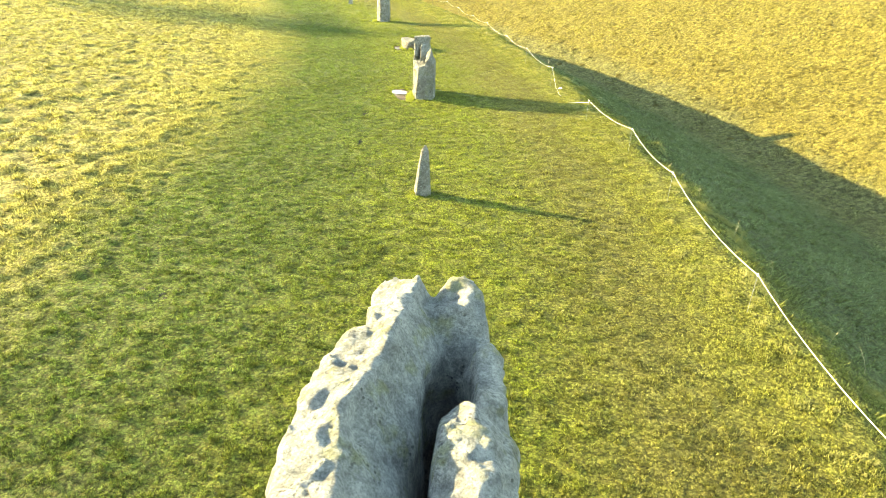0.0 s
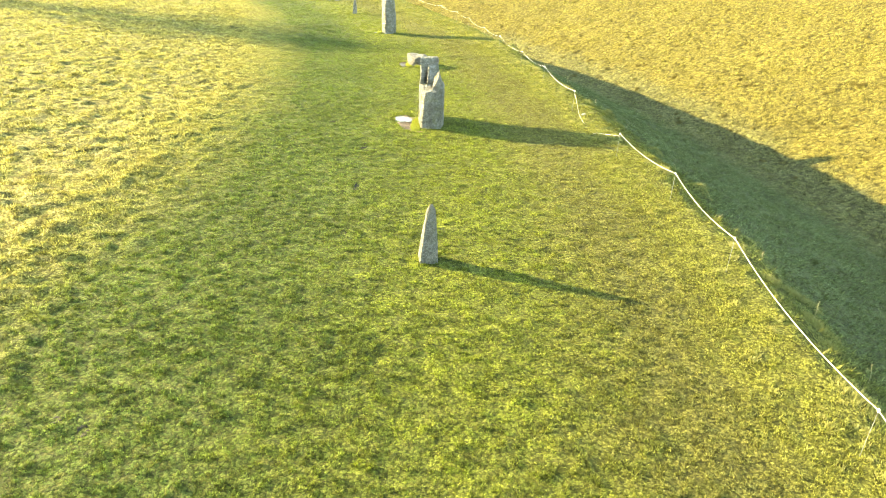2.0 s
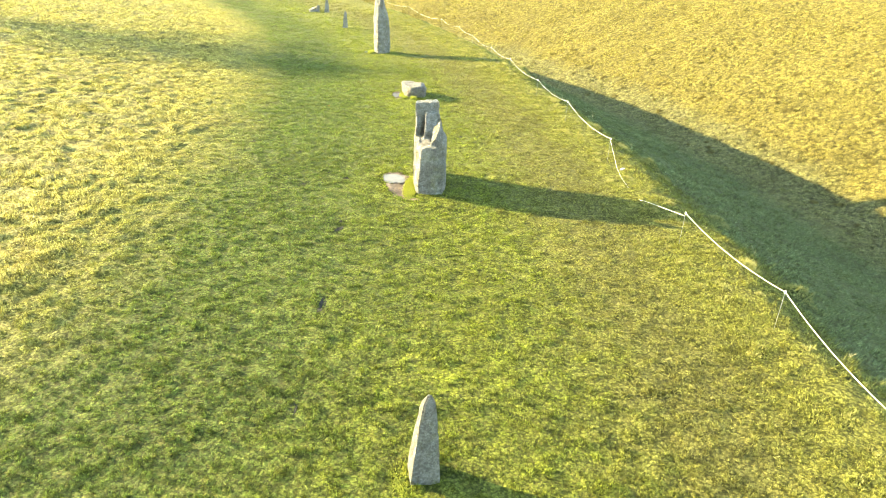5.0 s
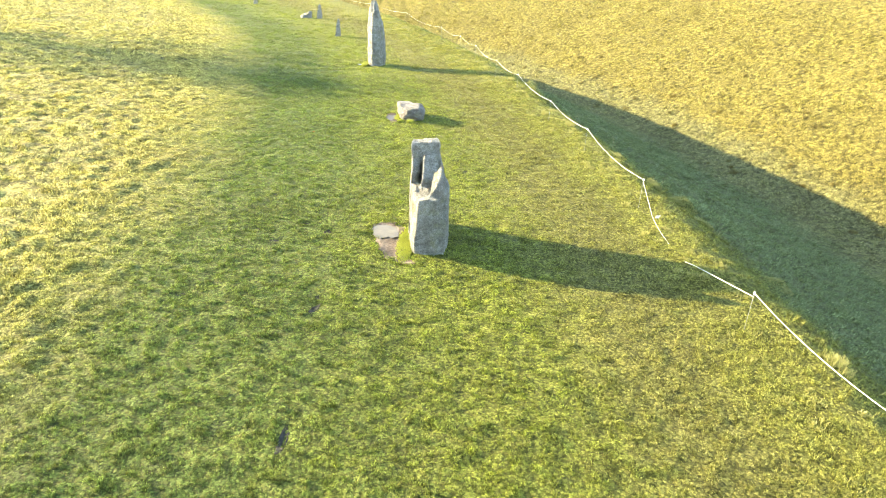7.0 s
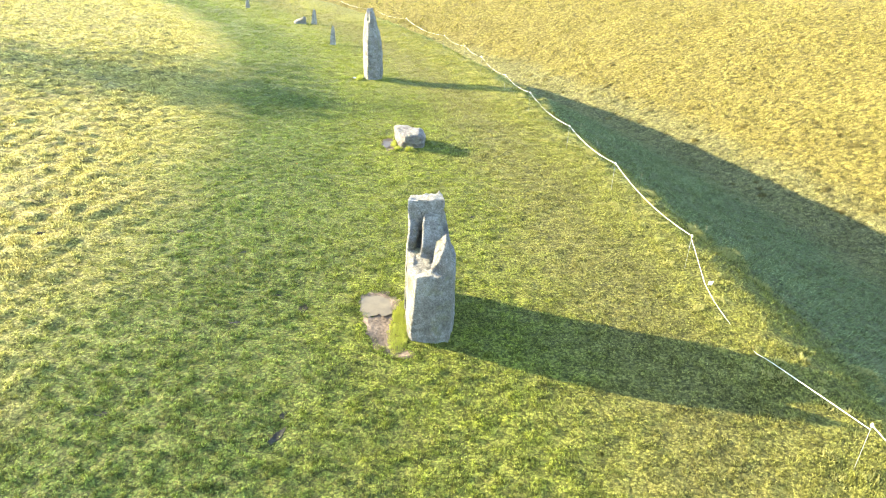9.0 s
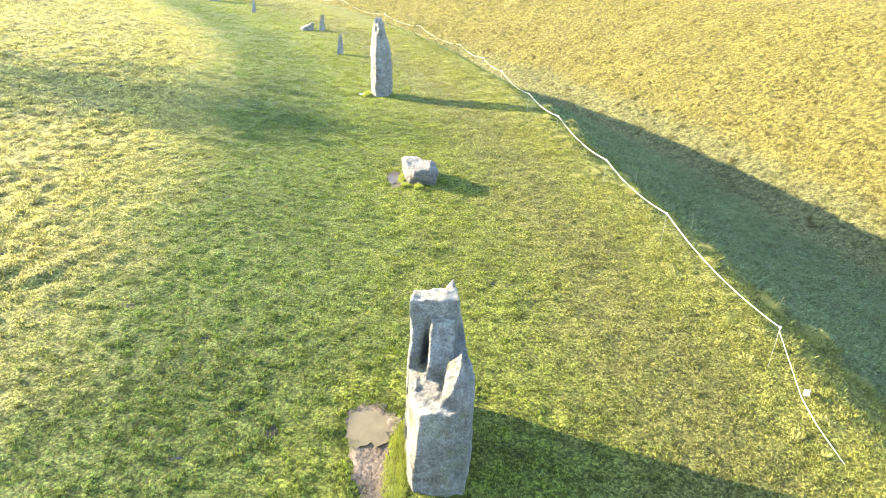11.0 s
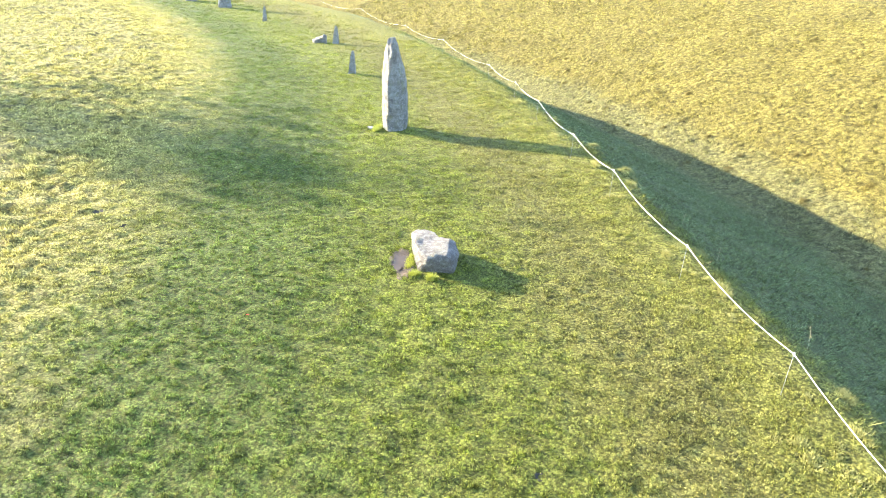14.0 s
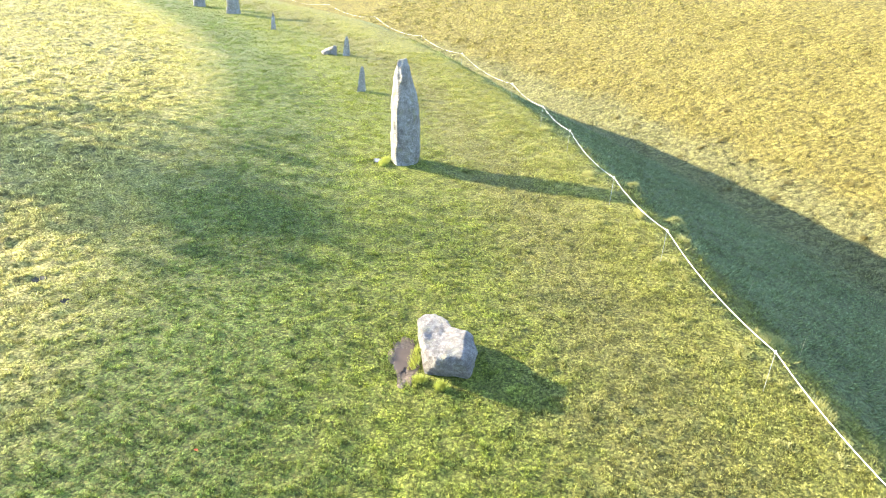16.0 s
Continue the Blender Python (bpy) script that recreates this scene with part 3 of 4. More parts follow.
def tall_stone(X, Y, Z):
    n = 0.07 * grain(X, Y, Z, 0.7, 41, 2)
    left = np.interp(Z, [0, 0.8, 2.0, 2.8, 3.25, 3.5], [-5.68, -5.77, -5.79, -5.74, -5.67, -5.58])
    right = np.interp(Z, [0, 0.8, 1.6, 2.4, 3.0, 3.35, 3.5], [-4.90, -4.84, -4.85, -4.98, -5.14, -5.26, -5.36])
    cy = 50.25 + 0.05 * (Z - 1)
    half = np.interp(Z, [0, 1.0, 2.4, 3.2, 3.55], [0.42, 0.47, 0.48, 0.44, 0.30])
    cx, hx = (left + right) / 2, (right - left) / 2
    lean = 0.55 * (X - cx)
    dx, dy = np.abs(X - cx + n) / hx, np.abs(Y - cy - lean * 0.6 + n) / half
    d = ((dx ** 3.2 + dy ** 2.6) ** (1 / 2.9) - 1) * np.minimum(hx, half)
    d = soft_max(d, -0.8 * (X - cx) - 0.6 * (Y - cy) - 0.80 * hx + n, 0.04)
    ridge = 0.05 * np.clip(1 - np.abs(X - cx + 0.12) / 0.1, 0, 1) * (Y < cy) * (Z > 1.2)
    return weather(soft_max(d - ridge, Z - 3.58, 0.08), X, Y, Z, lambda x, y, z: 0.035 * grain(x, y, z, 0.35, 42, 4, 0.6)
                   + 0.09 * np.abs(grain(x * 2.2, y * 2.2, z * 0.7, 0.6, 44, 2)) - 0.02)


stone("standing_stone", tall_stone, (-6.2, 49.5, -0.1), (-4.3, 51.0, 3.75), 0.032, SARSEN_FAR,
      "tall slender grey sarsen with a rounded tapering tip")


def low_stone(X, Y, Z):
    n = 0.05 * grain(X, Y, Z, 0.4, 51, 2)
    side = polygon_distance(X + n, Y - n, LOW_PLAN) + 0.10 * np.clip(0.45 - Z, 0, 1)
    top = 0.80 + 0.02 * (Y - 39.4) + 0.12 * np.clip(X + 2.6, 0, 0.4) - 0.45 * np.clip(X + 2.2, 0, 1) - 0.25 * np.clip(Y - 39.9, 0, 1)
    body = soft_max(side, (Z - top) * 0.9, 0.07)
    body = soft_max(body, 0.7 * (38.72 - Y) + 0.45 * (0.42 - Z), 0.05)      # undercut front
    return body + 0.03 * grain(X, Y, Z, 0.25, 52, 4, 0.65) + 0.04 * np.abs(grain(X, Y, Z, 0.45, 54, 2))


LOW_PLAN = [(-3.12, 39.8), (-3.04, 40.12), (-2.84, 40.2), (-2.58, 39.9), (-2.42, 39.6), (-2.06, 39.5), (-1.93, 39.15), (-2.04, 38.70), (-2.62, 38.62), (-2.86, 38.85)]
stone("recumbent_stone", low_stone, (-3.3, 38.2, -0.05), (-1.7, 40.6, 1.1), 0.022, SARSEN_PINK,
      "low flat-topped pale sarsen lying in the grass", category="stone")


def far_block(cx, cy, hx, hy, top, seed):
    def solid(X, Y, Z):
        n = 0.08 * grain(X, Y, Z, 0.6, seed, 2)
        t = 1 - 0.14 * np.clip(Z - 0.3, 0, 3)
        dx, dy = np.abs(X - cx + n) / (hx * t), np.abs(Y - cy + n) / (hy * t)
        d = ((dx ** 4 + dy ** 4) ** 0.25 - 1) * hy
        return soft_max(d, Z - top + 0.2 * (X - cx), 0.12) + 0.04 * grain(X, Y, Z, 0.4, seed + 1, 3)
    return solid


stone("standing_stone", far_block(-26.0, 85.0, 0.52, 0.42, 2.5, 61), (-27.0, 84.0, -0.1), (-25.0, 86.0, 2.9), 0.06, SARSEN_FAR,
      "upright grey sarsen block far along the circle")
stone("standing_stone", far_block(-30.6, 88.5, 0.48, 0.45, 2.2, 65), (-31.6, 87.4, -0.1), (-29.6, 89.6, 2.6), 0.06, SARSEN_FAR,
      "squat upright grey sarsen far along the circle")


def fallen(X, Y, Z):
    u, v = 0.8 * (X + 13.4) + 0.6 * (Y - 69.5), 0.8 * (Y - 69.5) - 0.6 * (X + 13.4)
    slab = np.maximum.reduce([np.abs(u) - 0.42, np.abs(v) - 0.22, Z - 0.62 - 0.35 * u])
    tooth = np.maximum.reduce([np.abs(X + 13.08) - 0.15 + 0.3 * (Z - 0.4), np.abs(Y - 69.4) - 0.16, Z - 0.78 + 0.6 * (X + 13.0)])
    return soft_min(slab, tooth, 0.03) + 0.05 * grain(X, Y, Z, 0.3, 71, 3)


stone("stone_stump", fallen, (-14.1, 68.9, -0.1), (-12.7, 70.1, 0.95), 0.04, SARSEN_FAR,
      "small broken grey stone stump beside a marker", category="stone")


def make_marker():
    """A four-sided concrete marker that tapers to a blunt pyramid."""
    bm = bmesh.new()
    rows = [(-0.15, 0.205, 0.19), (0.12, 0.188, 0.175), (0.6, 0.148, 0.14), (1.08, 0.10, 0.095), (1.20, 0.08, 0.075), (1.31, 0.022, 0.02)]
    rings = []
    for k, (z, hx, hy) in enumerate(rows):
        lean = 0.02 * z
        rings.append([bm.verts.new((sx * hx + lean, sy * hy, z)) for sx, sy in ((-1, -1), (1, -1), (1, 1), (-1, 1))])
    for a, b in zip(rings, rings[1:]):
        for k in range(4):
            bm.faces.new((a[k], a[(k + 1) % 4], b[(k + 1) % 4], b[k]))
    bm.faces.new(rings[0][::-1])
    bm.faces.new(rings[-1])
    edges = [e for e in bm.edges if abs(e.verts[0].co.z - e.verts[1].co.z) > 0.03]
    bmesh.ops.bevel(bm, geom=edges, offset=0.02, segments=2, affect="EDGES")
    bmesh.ops.subdivide_edges(bm, edges=[e for e in bm.edges if e.calc_length() > 0.2], cuts=3, use_grid_fill=True)
    for v in bm.verts:
        v.co += 0.008 * noise.noise_vector(v.co * 9.0)
    return part("marker_stone", bm, CONCRETE, smooth=False)


marker = tagged(make_marker(), "tapering grey concrete obelisk marker spotted with lichen", "marker stone", "markers round the circle")
marker.matrix_basis = pose(-0.63, 16.33, GZ, 0, 0, 12)
for x, y, turn in ((-9.15, 60.25, 5), (-12.25, 69.2, -8), (-19.9, 77.7, 20)):
    copy_thing(marker, pose(x, y, GZ, 0, 0, turn)).scale = (0.92, 0.92, 0.88)

# ---- rope fence along the ditch ----
POSTS = [(5.7, 5.2), (5.72, 10.8), (5.75, 16.3), (5.65, 20.4), (4.95, 24.15), (4.40, 30.35), (3.68, 35.25), (2.9, 39.2), (1.93, 43.8), (1.1, 47.3),
         (0.1, 52.1), (-0.8, 55.2), (-2.1, 59.2), (-5.0, 65.5), (-8.0, 70.6), (-12.5, 78.0), (-18.0, 85.2), (-24.5, 92.0)]


def make_fence():
    fence = tagged(new("rope_fence"), "white rope sagging between thin posts along the ditch edge", "rope fence")
    x0, y0 = POSTS[0]
    fence.location = (x0, y0, float(ground_z(x0, y0)))
    base = fence.location.copy()
    tops = []
    for i, (x, y) in enumerate(POSTS):
        g = float(ground_z(x, y))
        top = Vector((x, y, max(1.2, g + 0.8) if y < 62 else g + 0.85))
        tops.append(top)
        bm = bmesh.new()
        tube(bm, [Vector((x, y, g - 0.1)) - base, top - base + Vector((0, 0, 0.03))], [0.0045, 0.004], 6)
        p = part("post", bm, ROD, fence)
        bm = bmesh.new()
        tube(bm, [top - base + Vector((0, 0, -0.03)), top - base, top - base + Vector((0, 0, 0.03))], [0.012, 0.02, 0.012], 8)
        part("insulator", bm, ROPE, p)
    for i, (a, b) in enumerate(zip(tops, tops[1:])):
        sag = 0.035 * (b - a).length
        pts = []
        for k in range(25):
            f = k / 24
            p = a.lerp(b, f)
            drop = sag * 4 * f * (1 - f)
            if i == 4:
                drop = a.z - float(np.interp(f, [0, 0.2, 0.4, 0.5, 0.74, 0.83, 1], [1.2, 0.9, 0.6, 0.40, 0.50, 0.62, 1.2])) + (b.z - a.z) * f
            p.z = max(p.z - drop, float(ground_z(p.x, p.y)) - 0.02)
            pts.append(p - base)
        bm = bmesh.new()
        tube(bm, pts, [0.0038] * 25, 5)
        part("rope", bm, ROPE, fence)
    bm = bmesh.new()
    foot = Vector((4.68, 29.6, float(ground_z(4.68, 29.6)) + 0.05)) - base
    grid = [[bm.verts.new(foot + Vector((0.014 * i - 0.05 + 0.012 * j, 0.024 * j - 0.1, 0.024 * (i % 2) + 0.008 * j * (7 - j) / 3))) for i in range(8)] for j in range(9)]
    for j in range(8):
        for i in range(7):
            bm.faces.new((grid[j][i], grid[j][i + 1], grid[j + 1][i + 1], grid[j + 1][i]))
    bmesh.ops.solidify(bm, geom=bm.faces[:], thickness=0.006)
    part("fallen_tag", bm, ROPE, fence, "crumpled pale plastic tag lying in the grass", False)
    return fence


make_fence()

# ---- worn hollows with mud and water ----
def patch(name, cx, cy, rx, ry, turn, lift, material, seed, label, category, level=False):
    """An irregular patch that follows the ground, or lies level as water does."""
    bm = bmesh.new()
    c, s = math.cos(radians(turn)), math.sin(radians(turn))
    g0 = float(ground_z(cx, cy))
    a = np.arange(48) * 2 * math.pi / 48
    w = np.array([1 + 0.5 * noise.noise((math.cos(k) * 1.6, math.sin(k) * 1.6, seed)) + 0.25 * noise.noise((math.cos(k) * 5, math.sin(k) * 5, seed))
                  + 0.15 * noise.noise((math.cos(k) * 11, math.sin(k) * 11, seed)) for k in a])
    rings = []
    for scale in (0.3, 0.6, 0.85, 1.0):
        u, v = scale * w * rx * np.cos(a), scale * w * ry * np.sin(a)
        x, y = c * u - s * v, s * u + c * v
        h = np.full(48, lift) if level else ground_z(cx + x, cy + y) - g0 + lift - (0.02 if scale == 1.0 else 0)
        rings.append([bm.verts.new(p) for p in zip(x, y, h)])
    bm.faces.new(rings[0])
    for inner, outer in zip(rings, rings[1:]):
        for k in range(48):
            bm.faces.new((inner[k], outer[k], outer[(k + 1) % 48], inner[(k + 1) % 48]))
    ob = part(name, bm, material)
    ob.location = (cx, cy, g0)
    return tagged(ob, label, category, kind="structure")


for k, (x, y, rx, ry, turn) in enumerate(BARE):
    patch("mud_shade_patch", x, y, rx, ry, turn, 0.012, MUD, 3.0 + k, "bare trodden earth beside a standing stone", "mud")
# Spots in the gold grass (x below -10) are shade of dips, painted dark.
for k, (x, y, rx, ry, turn) in enumerate(SPOTS):
    patch("mud_shade_patch", x, y, 0.75 * rx, 0.75 * ry, turn, 0.010, MUD_AND_SHADE, 23.0 + k, "small dark spot in the turf standing for wet earth and shaded dips", "mud")
patch("puddle", -2.24, 28.32, 0.40, 0.54, 0, 0.058, WATER, 8.0, "shallow brown puddle in a worn hollow", "puddle", True)
patch("puddle", -3.28, 39.25, 0.22, 0.5, 12, 0.04, PEAT, 9.0, "small brown puddle in a worn hollow", "puddle", True)
patch("puddle", -6.12, 50.25, 0.18, 0.16, 0, 0.045, WATER, 10.0, "small bright puddle in the turf", "puddle", True)

# ---- grass ----
rng = np.random.default_rng(4)


def blades(name, x, y, tall, spread, count, width, material, label, comb=None):
    """Tufts of count blades at each place, as one mesh."""
    n = len(x)
    z = ground_z(x, y) - 0.01
    ang = rng.uniform(0, 2 * math.pi, (n, count))
    off = rng.uniform(0.1, 1.0, (n, count)) * spread[:, None]
    lean = rng.uniform(0.1, 0.75, (n, count)) * tall[:, None]
    if comb is not None:
        ang = np.where(rng.uniform(0, 1, (n, count)) < 0.8, comb[:, None] + rng.normal(0, 0.5, (n, count)), ang)
        lean = lean * 1.8
    h = tall[:, None] * rng.uniform(0.5, 1.15, (n, count))
    dx, dy = np.cos(ang), np.sin(ang)
    turn = rng.uniform(0, math.pi, (n, count))
    wx, wy = np.cos(turn) * width / 2, np.sin(turn) * width / 2
    bx, by = x[:, None] + off * dx, y[:, None] + off * dy
    bz = np.broadcast_to(z[:, None], bx.shape)
    v = np.stack([np.stack([bx - wx, by - wy, bz], -1), np.stack([bx + wx, by + wy, bz], -1),
                  np.stack([bx + lean * dx, by + lean * dy, bz + h], -1)], 2).reshape(-1, 3)
    me = bare(name, v, np.arange(len(v)).reshape(-1, 3), 3)
    me.materials.append(material)
    return tagged(new(name, me), label, "grass", kind="stuff")


def clear(x, y):
    """Where grass may grow: off the stones, mud and water."""
    ok = np.ones(len(x), bool)
    ragged = 0.3 * grain(x, y, 0, 0.25, 91, 2)
    for cx, cy, rx, ry, turn in BARE + SPOTS:
        c, s = math.cos(radians(turn)), math.sin(radians(turn))
        u, v = c * (x - cx) + s * (y - cy), c * (y - cy) - s * (x - cx)
        ok &= np.hypot(u / (rx * (0.86 if rx > 0.2 else 0.6)), v / (ry * (0.86 if rx > 0.2 else 0.6))) + (ragged if rx > 0.2 else 0) > 1
    for plan in (HOLLOW_PLAN, SPLIT_PLAN, LOW_PLAN):
        ok &= polygon_distance(x, y, plan) > 0.0
    return ok


def scatter(q0, q1, y0, y1, per_m2):
    n = int((q1 - q0) * (y1 - y0) * 1.08 * per_m2)
    q = rng.uniform(q0, q1, n) + rng.normal(0, 0.5, n)
    y = rng.uniform(y0, y1, n)
    x = CX + np.sqrt(q * q - (y - CY) ** 2)
    keep = clear(x, y)
    return x[keep], y[keep], q[keep]


def sward(q0, q1, y0, y1, per_m2, tall, spread, count, width, label, patchy=0.4, clump=0.105, combed=False):
    x, y, q = scatter(q0, q1, y0, y1, per_m2)
    lump = grain(x, y, 0, clump, 81, 3, 0.6)
    keep = rng.uniform(-0.7, 0.3, len(x)) < lump
    x, y, lump = x[keep], y[keep], lump[keep]
    t = tall * (1 + patchy * lump * 1.8) * (1 + 0.18 * grain(x, y, 0, 2.5, 83, 2))
    comb = np.arctan2(y - CY, x - CX) - 0.7 + 1.6 * grain(x, y, 0, 2.2, 85, 2) if combed else None
    blades("grass", x, y, np.clip(t, 0.02, 1), np.full(len(x), spread), count, width, BLADES, label, comb)


sward(101.4, 116.4, 3.0, 26.0, 420, 0.043, 0.04, 9, 0.0095, "short mown green and yellow grass", 0.9)
sward(101.4, 116.4, 26.0, 46.0, 300, 0.045, 0.045, 8, 0.012, "short mown green and yellow grass", 0.9)
sward(101.4, 116.4, 46.0, 62.0, 130, 0.055, 0.07, 5, 0.022, "short mown grass further along the circle", 0.6, 0.3)
sward(101.4, 116.4, 62.0, 95.0, 36, 0.06, 0.12, 5, 0.045, "short mown grass far along the circle", 0.5, 0.5)
sward(93.0, 103.0, 6.0, 58.0, 75, 0.085, 0.08, 6, 0.02, "longer golden tussocky grass", 0.9, 0.35)
sward(82.0, 93.0, 30.0, 58.0, 36, 0.09, 0.12, 6, 0.03, "longer golden tussocky grass inside the circle", 0.8, 0.4)
sward(84.0, 104.2, 58.0, 95.0, 20, 0.10, 0.16, 6, 0.045, "longer golden tussocky grass further off", 0.8, 0.5)
sward(115.7, 118.6, 3.0, 70.0, 230, 0.06, 0.06, 6, 0.012, "straw-coloured tufts along the ditch edge", 0.8, 0.3)
sward(118.2, 131.0, 6.0, 75.0, 45, 0.10, 0.12, 6, 0.024, "long combed green grass in the shaded ditch", 0.6, 0.4, True)
sward(131.0, 150.0, 95.0, 118.0, 14, 0.12, 0.25, 6, 0.07, "rough golden grass far along the bank", 0.9, 0.6)
sward(131.0, 148.0, 25.0, 95.0, 32, 0.09, 0.12, 6, 0.03, "rough golden grass on the bank", 0.9, 0.5)


def tussocks(n, q0, q1, y0, y1, material, label, radius=0.22, tall=0.17, each=26):
    """Rounded clumps of grass standing proud of the sward."""
    q, y = rng.uniform(q0, q1, n), rng.uniform(y0, y1, n)
    x = CX + np.sqrt(q * q - (y - CY) ** 2)
    size = np.repeat(rng.uniform(0.5, 1.25, n), each)
    a, d = rng.uniform(0, 2 * math.pi, n * each), np.sqrt(rng.uniform(0, 1, n * each))
    px = np.repeat(x, each) + radius * size * d * np.cos(a)
    py = np.repeat(y, each) + radius * size * d * np.sin(a)
    blades("grass", px, py, tall * size * (1.15 - 0.7 * d), np.full(n * each, 0.05), 6, 0.03, material, label)


# The dark brown of the bank tussocks also stands for their shaded sides.
tussocks(130, 131.5, 146.0, 28.0, 92.0, DARK_BLADES, "dark rough tussocks dotted over the golden bank")
tussocks(680, 86.0, 101.5, 8.0, 62.0, BLADES, "rounded golden tussocks inside the circle", 0.17, 0.13, 20)
tussocks(220, 116.0, 117.3, 4.0, 62.0, DRY_BLADES, "pale dry tufts along the ditch edge", 0.13, 0.09, 16)
for cx, cy, rx, ry, turn in BARE:
    a = rng.uniform(0, 2 * math.pi, 260)
    r = rng.uniform(0.78, 1.25, 260)
    c, s = math.cos(radians(turn)), math.sin(radians(turn))
    gx, gy = cx + c * rx * r * np.cos(a) - s * ry * r * np.sin(a), cy + s * rx * r * np.cos(a) + c * ry * r * np.sin(a)
    ok = clear(gx, gy) & (polygon_distance(gx, gy, SPLIT_PLAN) > 0.05) & (polygon_distance(gx, gy, LOW_PLAN) > 0.05)
    blades("grass", gx[ok], gy[ok], rng.uniform(0.03, 0.07, ok.sum()), np.full(ok.sum(), 0.06), 6, 0.014, BLADES, "short grass fringing the bare earth")


def lush(cx, cy, rx, ry, n, tall):
    a, r = rng.uniform(0, 2 * math.pi, n), np.sqrt(rng.uniform(0, 1, n))
    x, y = cx + rx * r * np.cos(a), cy + ry * r * np.sin(a)
    blades("grass_tuft", x, y, np.full(n, tall), np.full(n, 0.05), 7, 0.015, LUSH, "bright yellow-green grass growing against a stone")


def tussock(x, y, rx, ry, n, tall, label):
    a, d = rng.uniform(0, 2 * math.pi, n), np.sqrt(rng.uniform(0, 1, n))
    blades("grass_tussock", x + rx * d * np.cos(a), y + ry * d * np.sin(a), tall * (1.2 - 0.6 * d), np.full(n, 0.06), 7, 0.016, DRY_BLADES, label)


for mx, my, rx, ry, up in MOUNDS:
    tussock(mx, my, 1.1 * rx, 1.1 * ry, 150, 0.08, "golden tussock catching the sun on the ditch side")
for k in range(26):
    y = rng.uniform(8, 56)
    q = RIM + rng.uniform(0.3, 1.8)
    tussock(CX + math.sqrt(q * q - (y - CY) ** 2), y, rng.uniform(0.12, 0.3), rng.uniform(0.2, 0.45), int(rng.uniform(40, 110)), rng.uniform(0.10, 0.18),
            "dry straw-coloured tussock on the ditch edge")
def make_stalk(x, y, tall, lean, seed):
    r = random.Random(seed)
    bm = bmesh.new()
    pts = [Vector((lean[0] * f * f, lean[1] * f * f, tall * f - 0.05)) for f in (0, 0.3, 0.6, 0.85, 1.0)]
    tube(bm, pts, [0.004, 0.0035, 0.003, 0.0025, 0.0015], 4)
    for k in range(3):
        p = pts[2 + k % 2]
        tube(bm, [p, p + Vector((r.uniform(-0.08, 0.08), r.uniform(-0.08, 0.08), r.uniform(0.04, 0.1)))], [0.002, 0.001], 4)
    ob = part("dry_stalk", bm, STALK)
    ob.location = (x, y, float(ground_z(x, y)))
    tagged(ob, "thin dry straw-coloured stalk standing on the ditch side", "grass stalk", "dry stalks on the ditch side")


for k, (x, y) in enumerate(((7.3, 10.6), (7.7, 10.0), (7.9, 9.6), (7.35, 13.3), (7.1, 15.0), (7.0, 17.4), (6.8, 19.9), (7.2, 24.9), (6.6, 30.1), (5.9, 33.4), (5.2, 37.7), (4.4, 41.4), (4.2, 44.2))):
    make_stalk(x, y, 0.42 + 0.12 * math.sin(7 * k), (0.14 * math.cos(3 * k), 0.2 * math.sin(2 * k)), k)


def make_leaf(x, y):
    bm = bmesh.new()
    rows = [(0.0, 0.003), (0.015, 0.016), (0.035, 0.022), (0.055, 0.014), (0.07, 0.002)]
    strip = [[bm.verts.new((u, s * w, 0.008 * abs(s) * w * 60 + 0.1 * u * u * 9)) for s in (-1, 0, 1)] for u, w in rows]
    for a, b in zip(strip, strip[1:]):
        for k in range(2):
            bm.faces.new((a[k], b[k], b[k + 1], a[k + 1]))
    bmesh.ops.solidify(bm, geom=bm.faces[:], thickness=0.002)
    ob = part("fallen_leaf", bm, RED_LEAF)
    ob.location = (x, y, float(ground_z(x, y)) + 0.05)
    tagged(ob, "small curled red leaf lying on the short grass", "leaf")


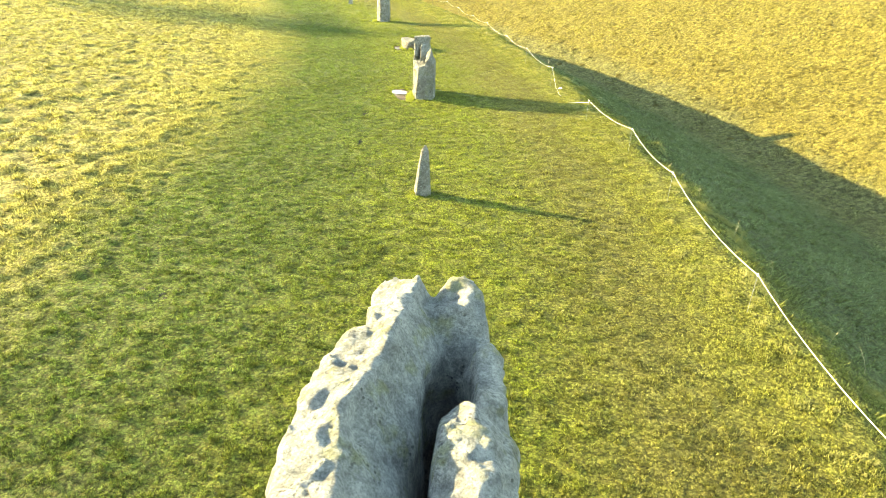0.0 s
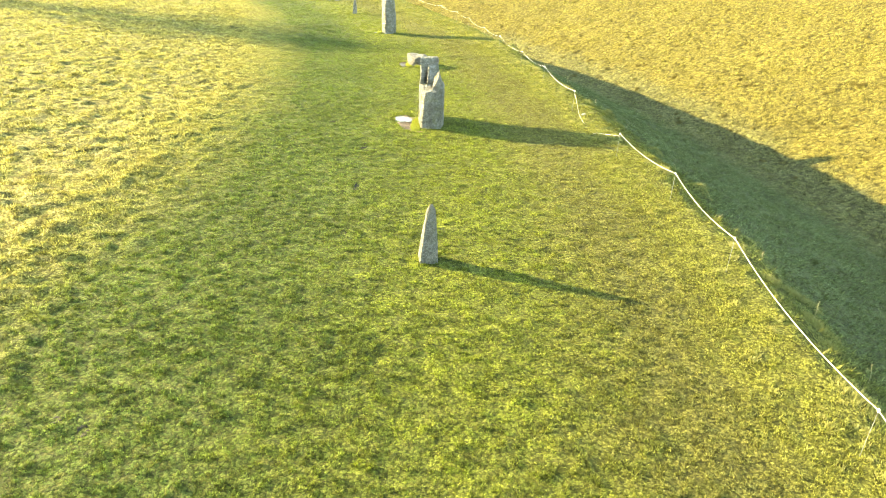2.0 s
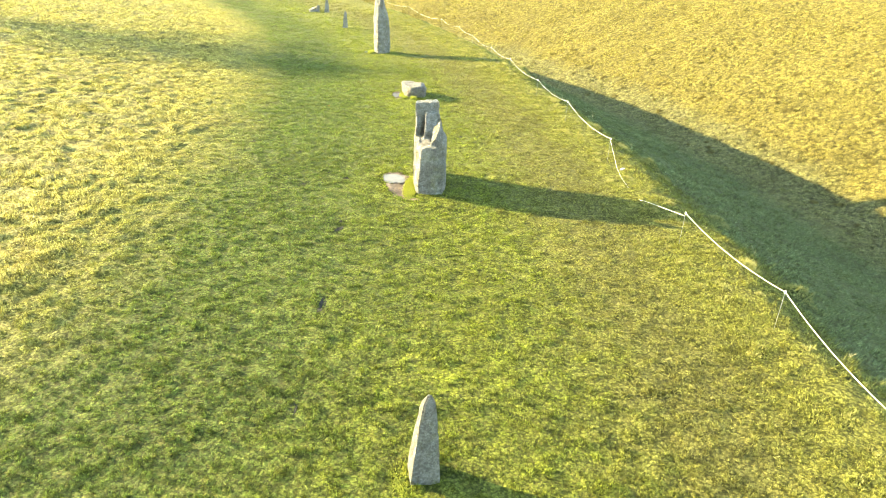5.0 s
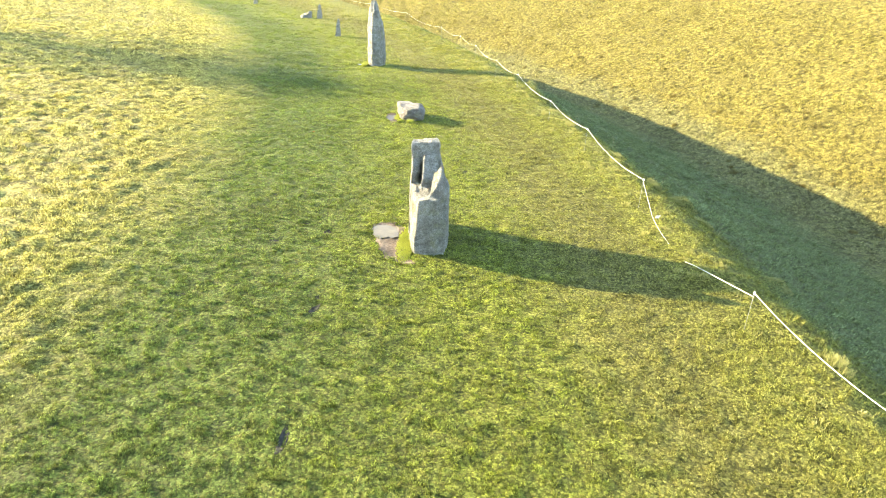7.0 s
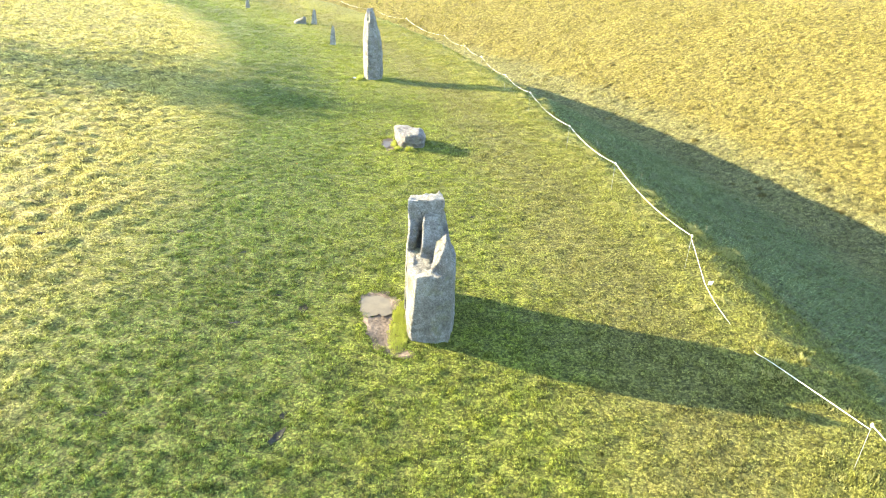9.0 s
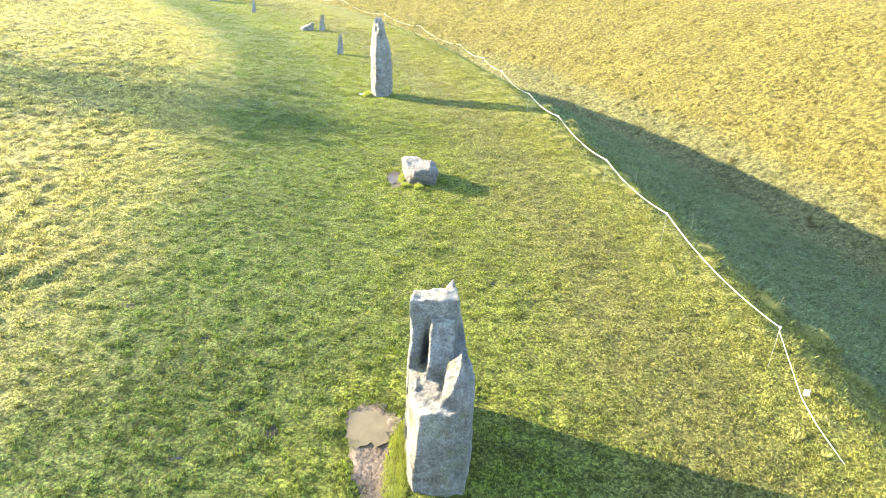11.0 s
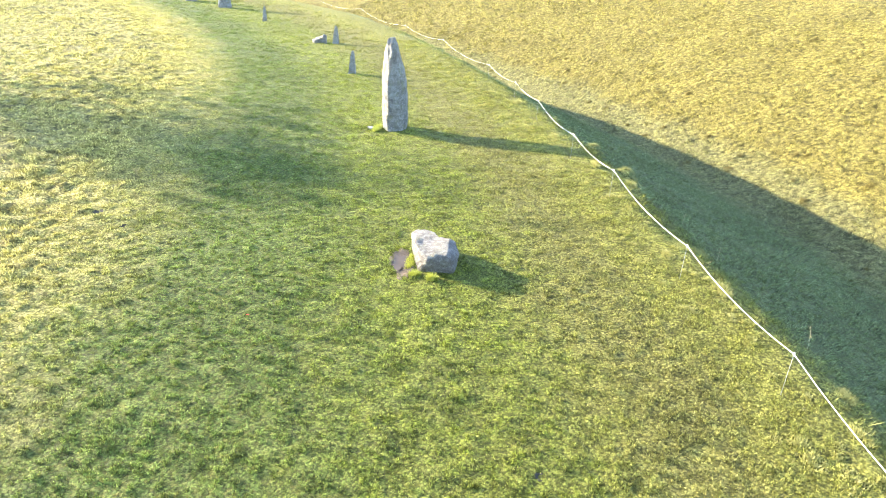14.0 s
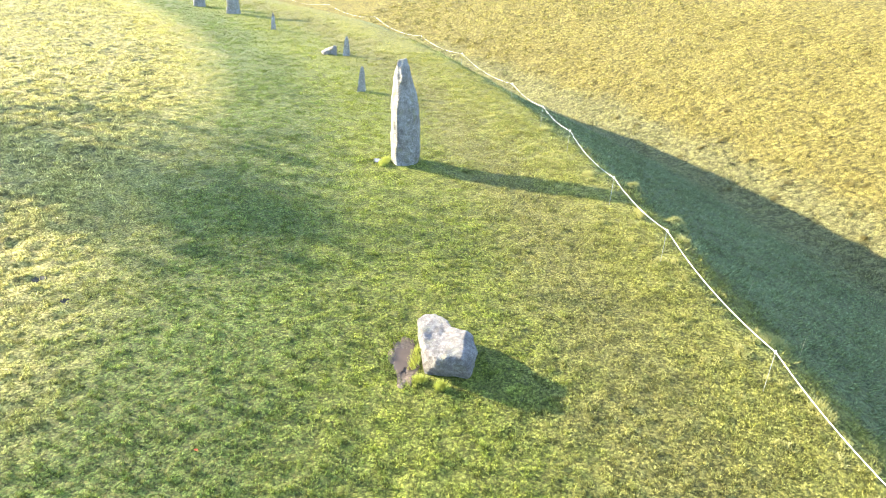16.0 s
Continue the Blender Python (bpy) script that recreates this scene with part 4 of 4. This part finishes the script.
make_leaf(-5.77, 36.31)
lush(-1.70, 27.45, 0.17, 0.9, 700, 0.075)
lush(-3.05, 39.25, 0.06, 0.35, 90, 0.09)
lush(-2.86, 38.6, 0.08, 0.07, 55, 0.13)
lush(-2.47, 38.45, 0.07, 0.06, 55, 0.16)
lush(-5.88, 50.0, 0.12, 0.40, 160, 0.16)
lush(-0.88, 16.2, 0.2, 0.34, 80, 0.055)

# ---- trees beyond the left of the terrace, whose shade falls on it ----
def make_tree(x, y, tall, seed):
    r = random.Random(seed)
    g = float(ground_z(x, y))
    tree = tagged(new("tree"), "half-bare winter tree standing on the grass inside the circle", "tree")
    tree.location = (x, y, g)
    bm = bmesh.new()
    tips = []

    def grow(p, way, length, radius, depth):
        pts, rad = [p], [radius]
        for k in range(4):
            way = (way + Vector((r.uniform(-1, 1), r.uniform(-1, 1), r.uniform(-0.4, 0.7))) * 0.16).normalized()
            pts.append(pts[-1] + way * length / 4)
            rad.append(radius * (1 - 0.13 * (k + 1)))
        tube(bm, pts, rad, 6 if depth < 2 else 4)
        if depth == 4:
            tips.append(pts[-1])
            return
        for k in range(3 if depth else 5):
            out = Vector((r.uniform(-1, 1), r.uniform(-1, 1), r.uniform(-0.1, 0.8))).normalized()
            grow(pts[-1 - (k % 2)], (way * 0.7 + out * 0.9).normalized(), length * r.uniform(0.62, 0.78), radius * 0.5, depth + 1)

    grow(Vector((0, 0, -0.2)), Vector((0, 0, 1)), tall * 0.34, 0.35, 0)
    part("trunk", bm, BARK, tree)
    n = 7
    c = np.repeat(np.array([tuple(t) for t in tips]), n, 0)
    c = c + np.random.default_rng(seed).normal(0, 0.8, c.shape)
    g2 = np.random.default_rng(seed + 1)
    d1, d2 = g2.normal(0, 0.12, c.shape), g2.normal(0, 0.12, c.shape)
    v = np.stack([c - d1, c + d1, c + d2 * 1.6], 1).reshape(-1, 3)
    me = bare("crown", v, np.arange(len(v)).reshape(-1, 3), 3)
    me.materials.append(LEAF)
    ob = new("crown", me)
    ob.parent = tree


for x, y, tall, seed in ((-45.0, 58.2, 12.6, 5), (-58.5, 63.4, 15.4, 9), (-78.0, 70.0, 16.0, 12)):
    make_tree(x, y, tall, seed)
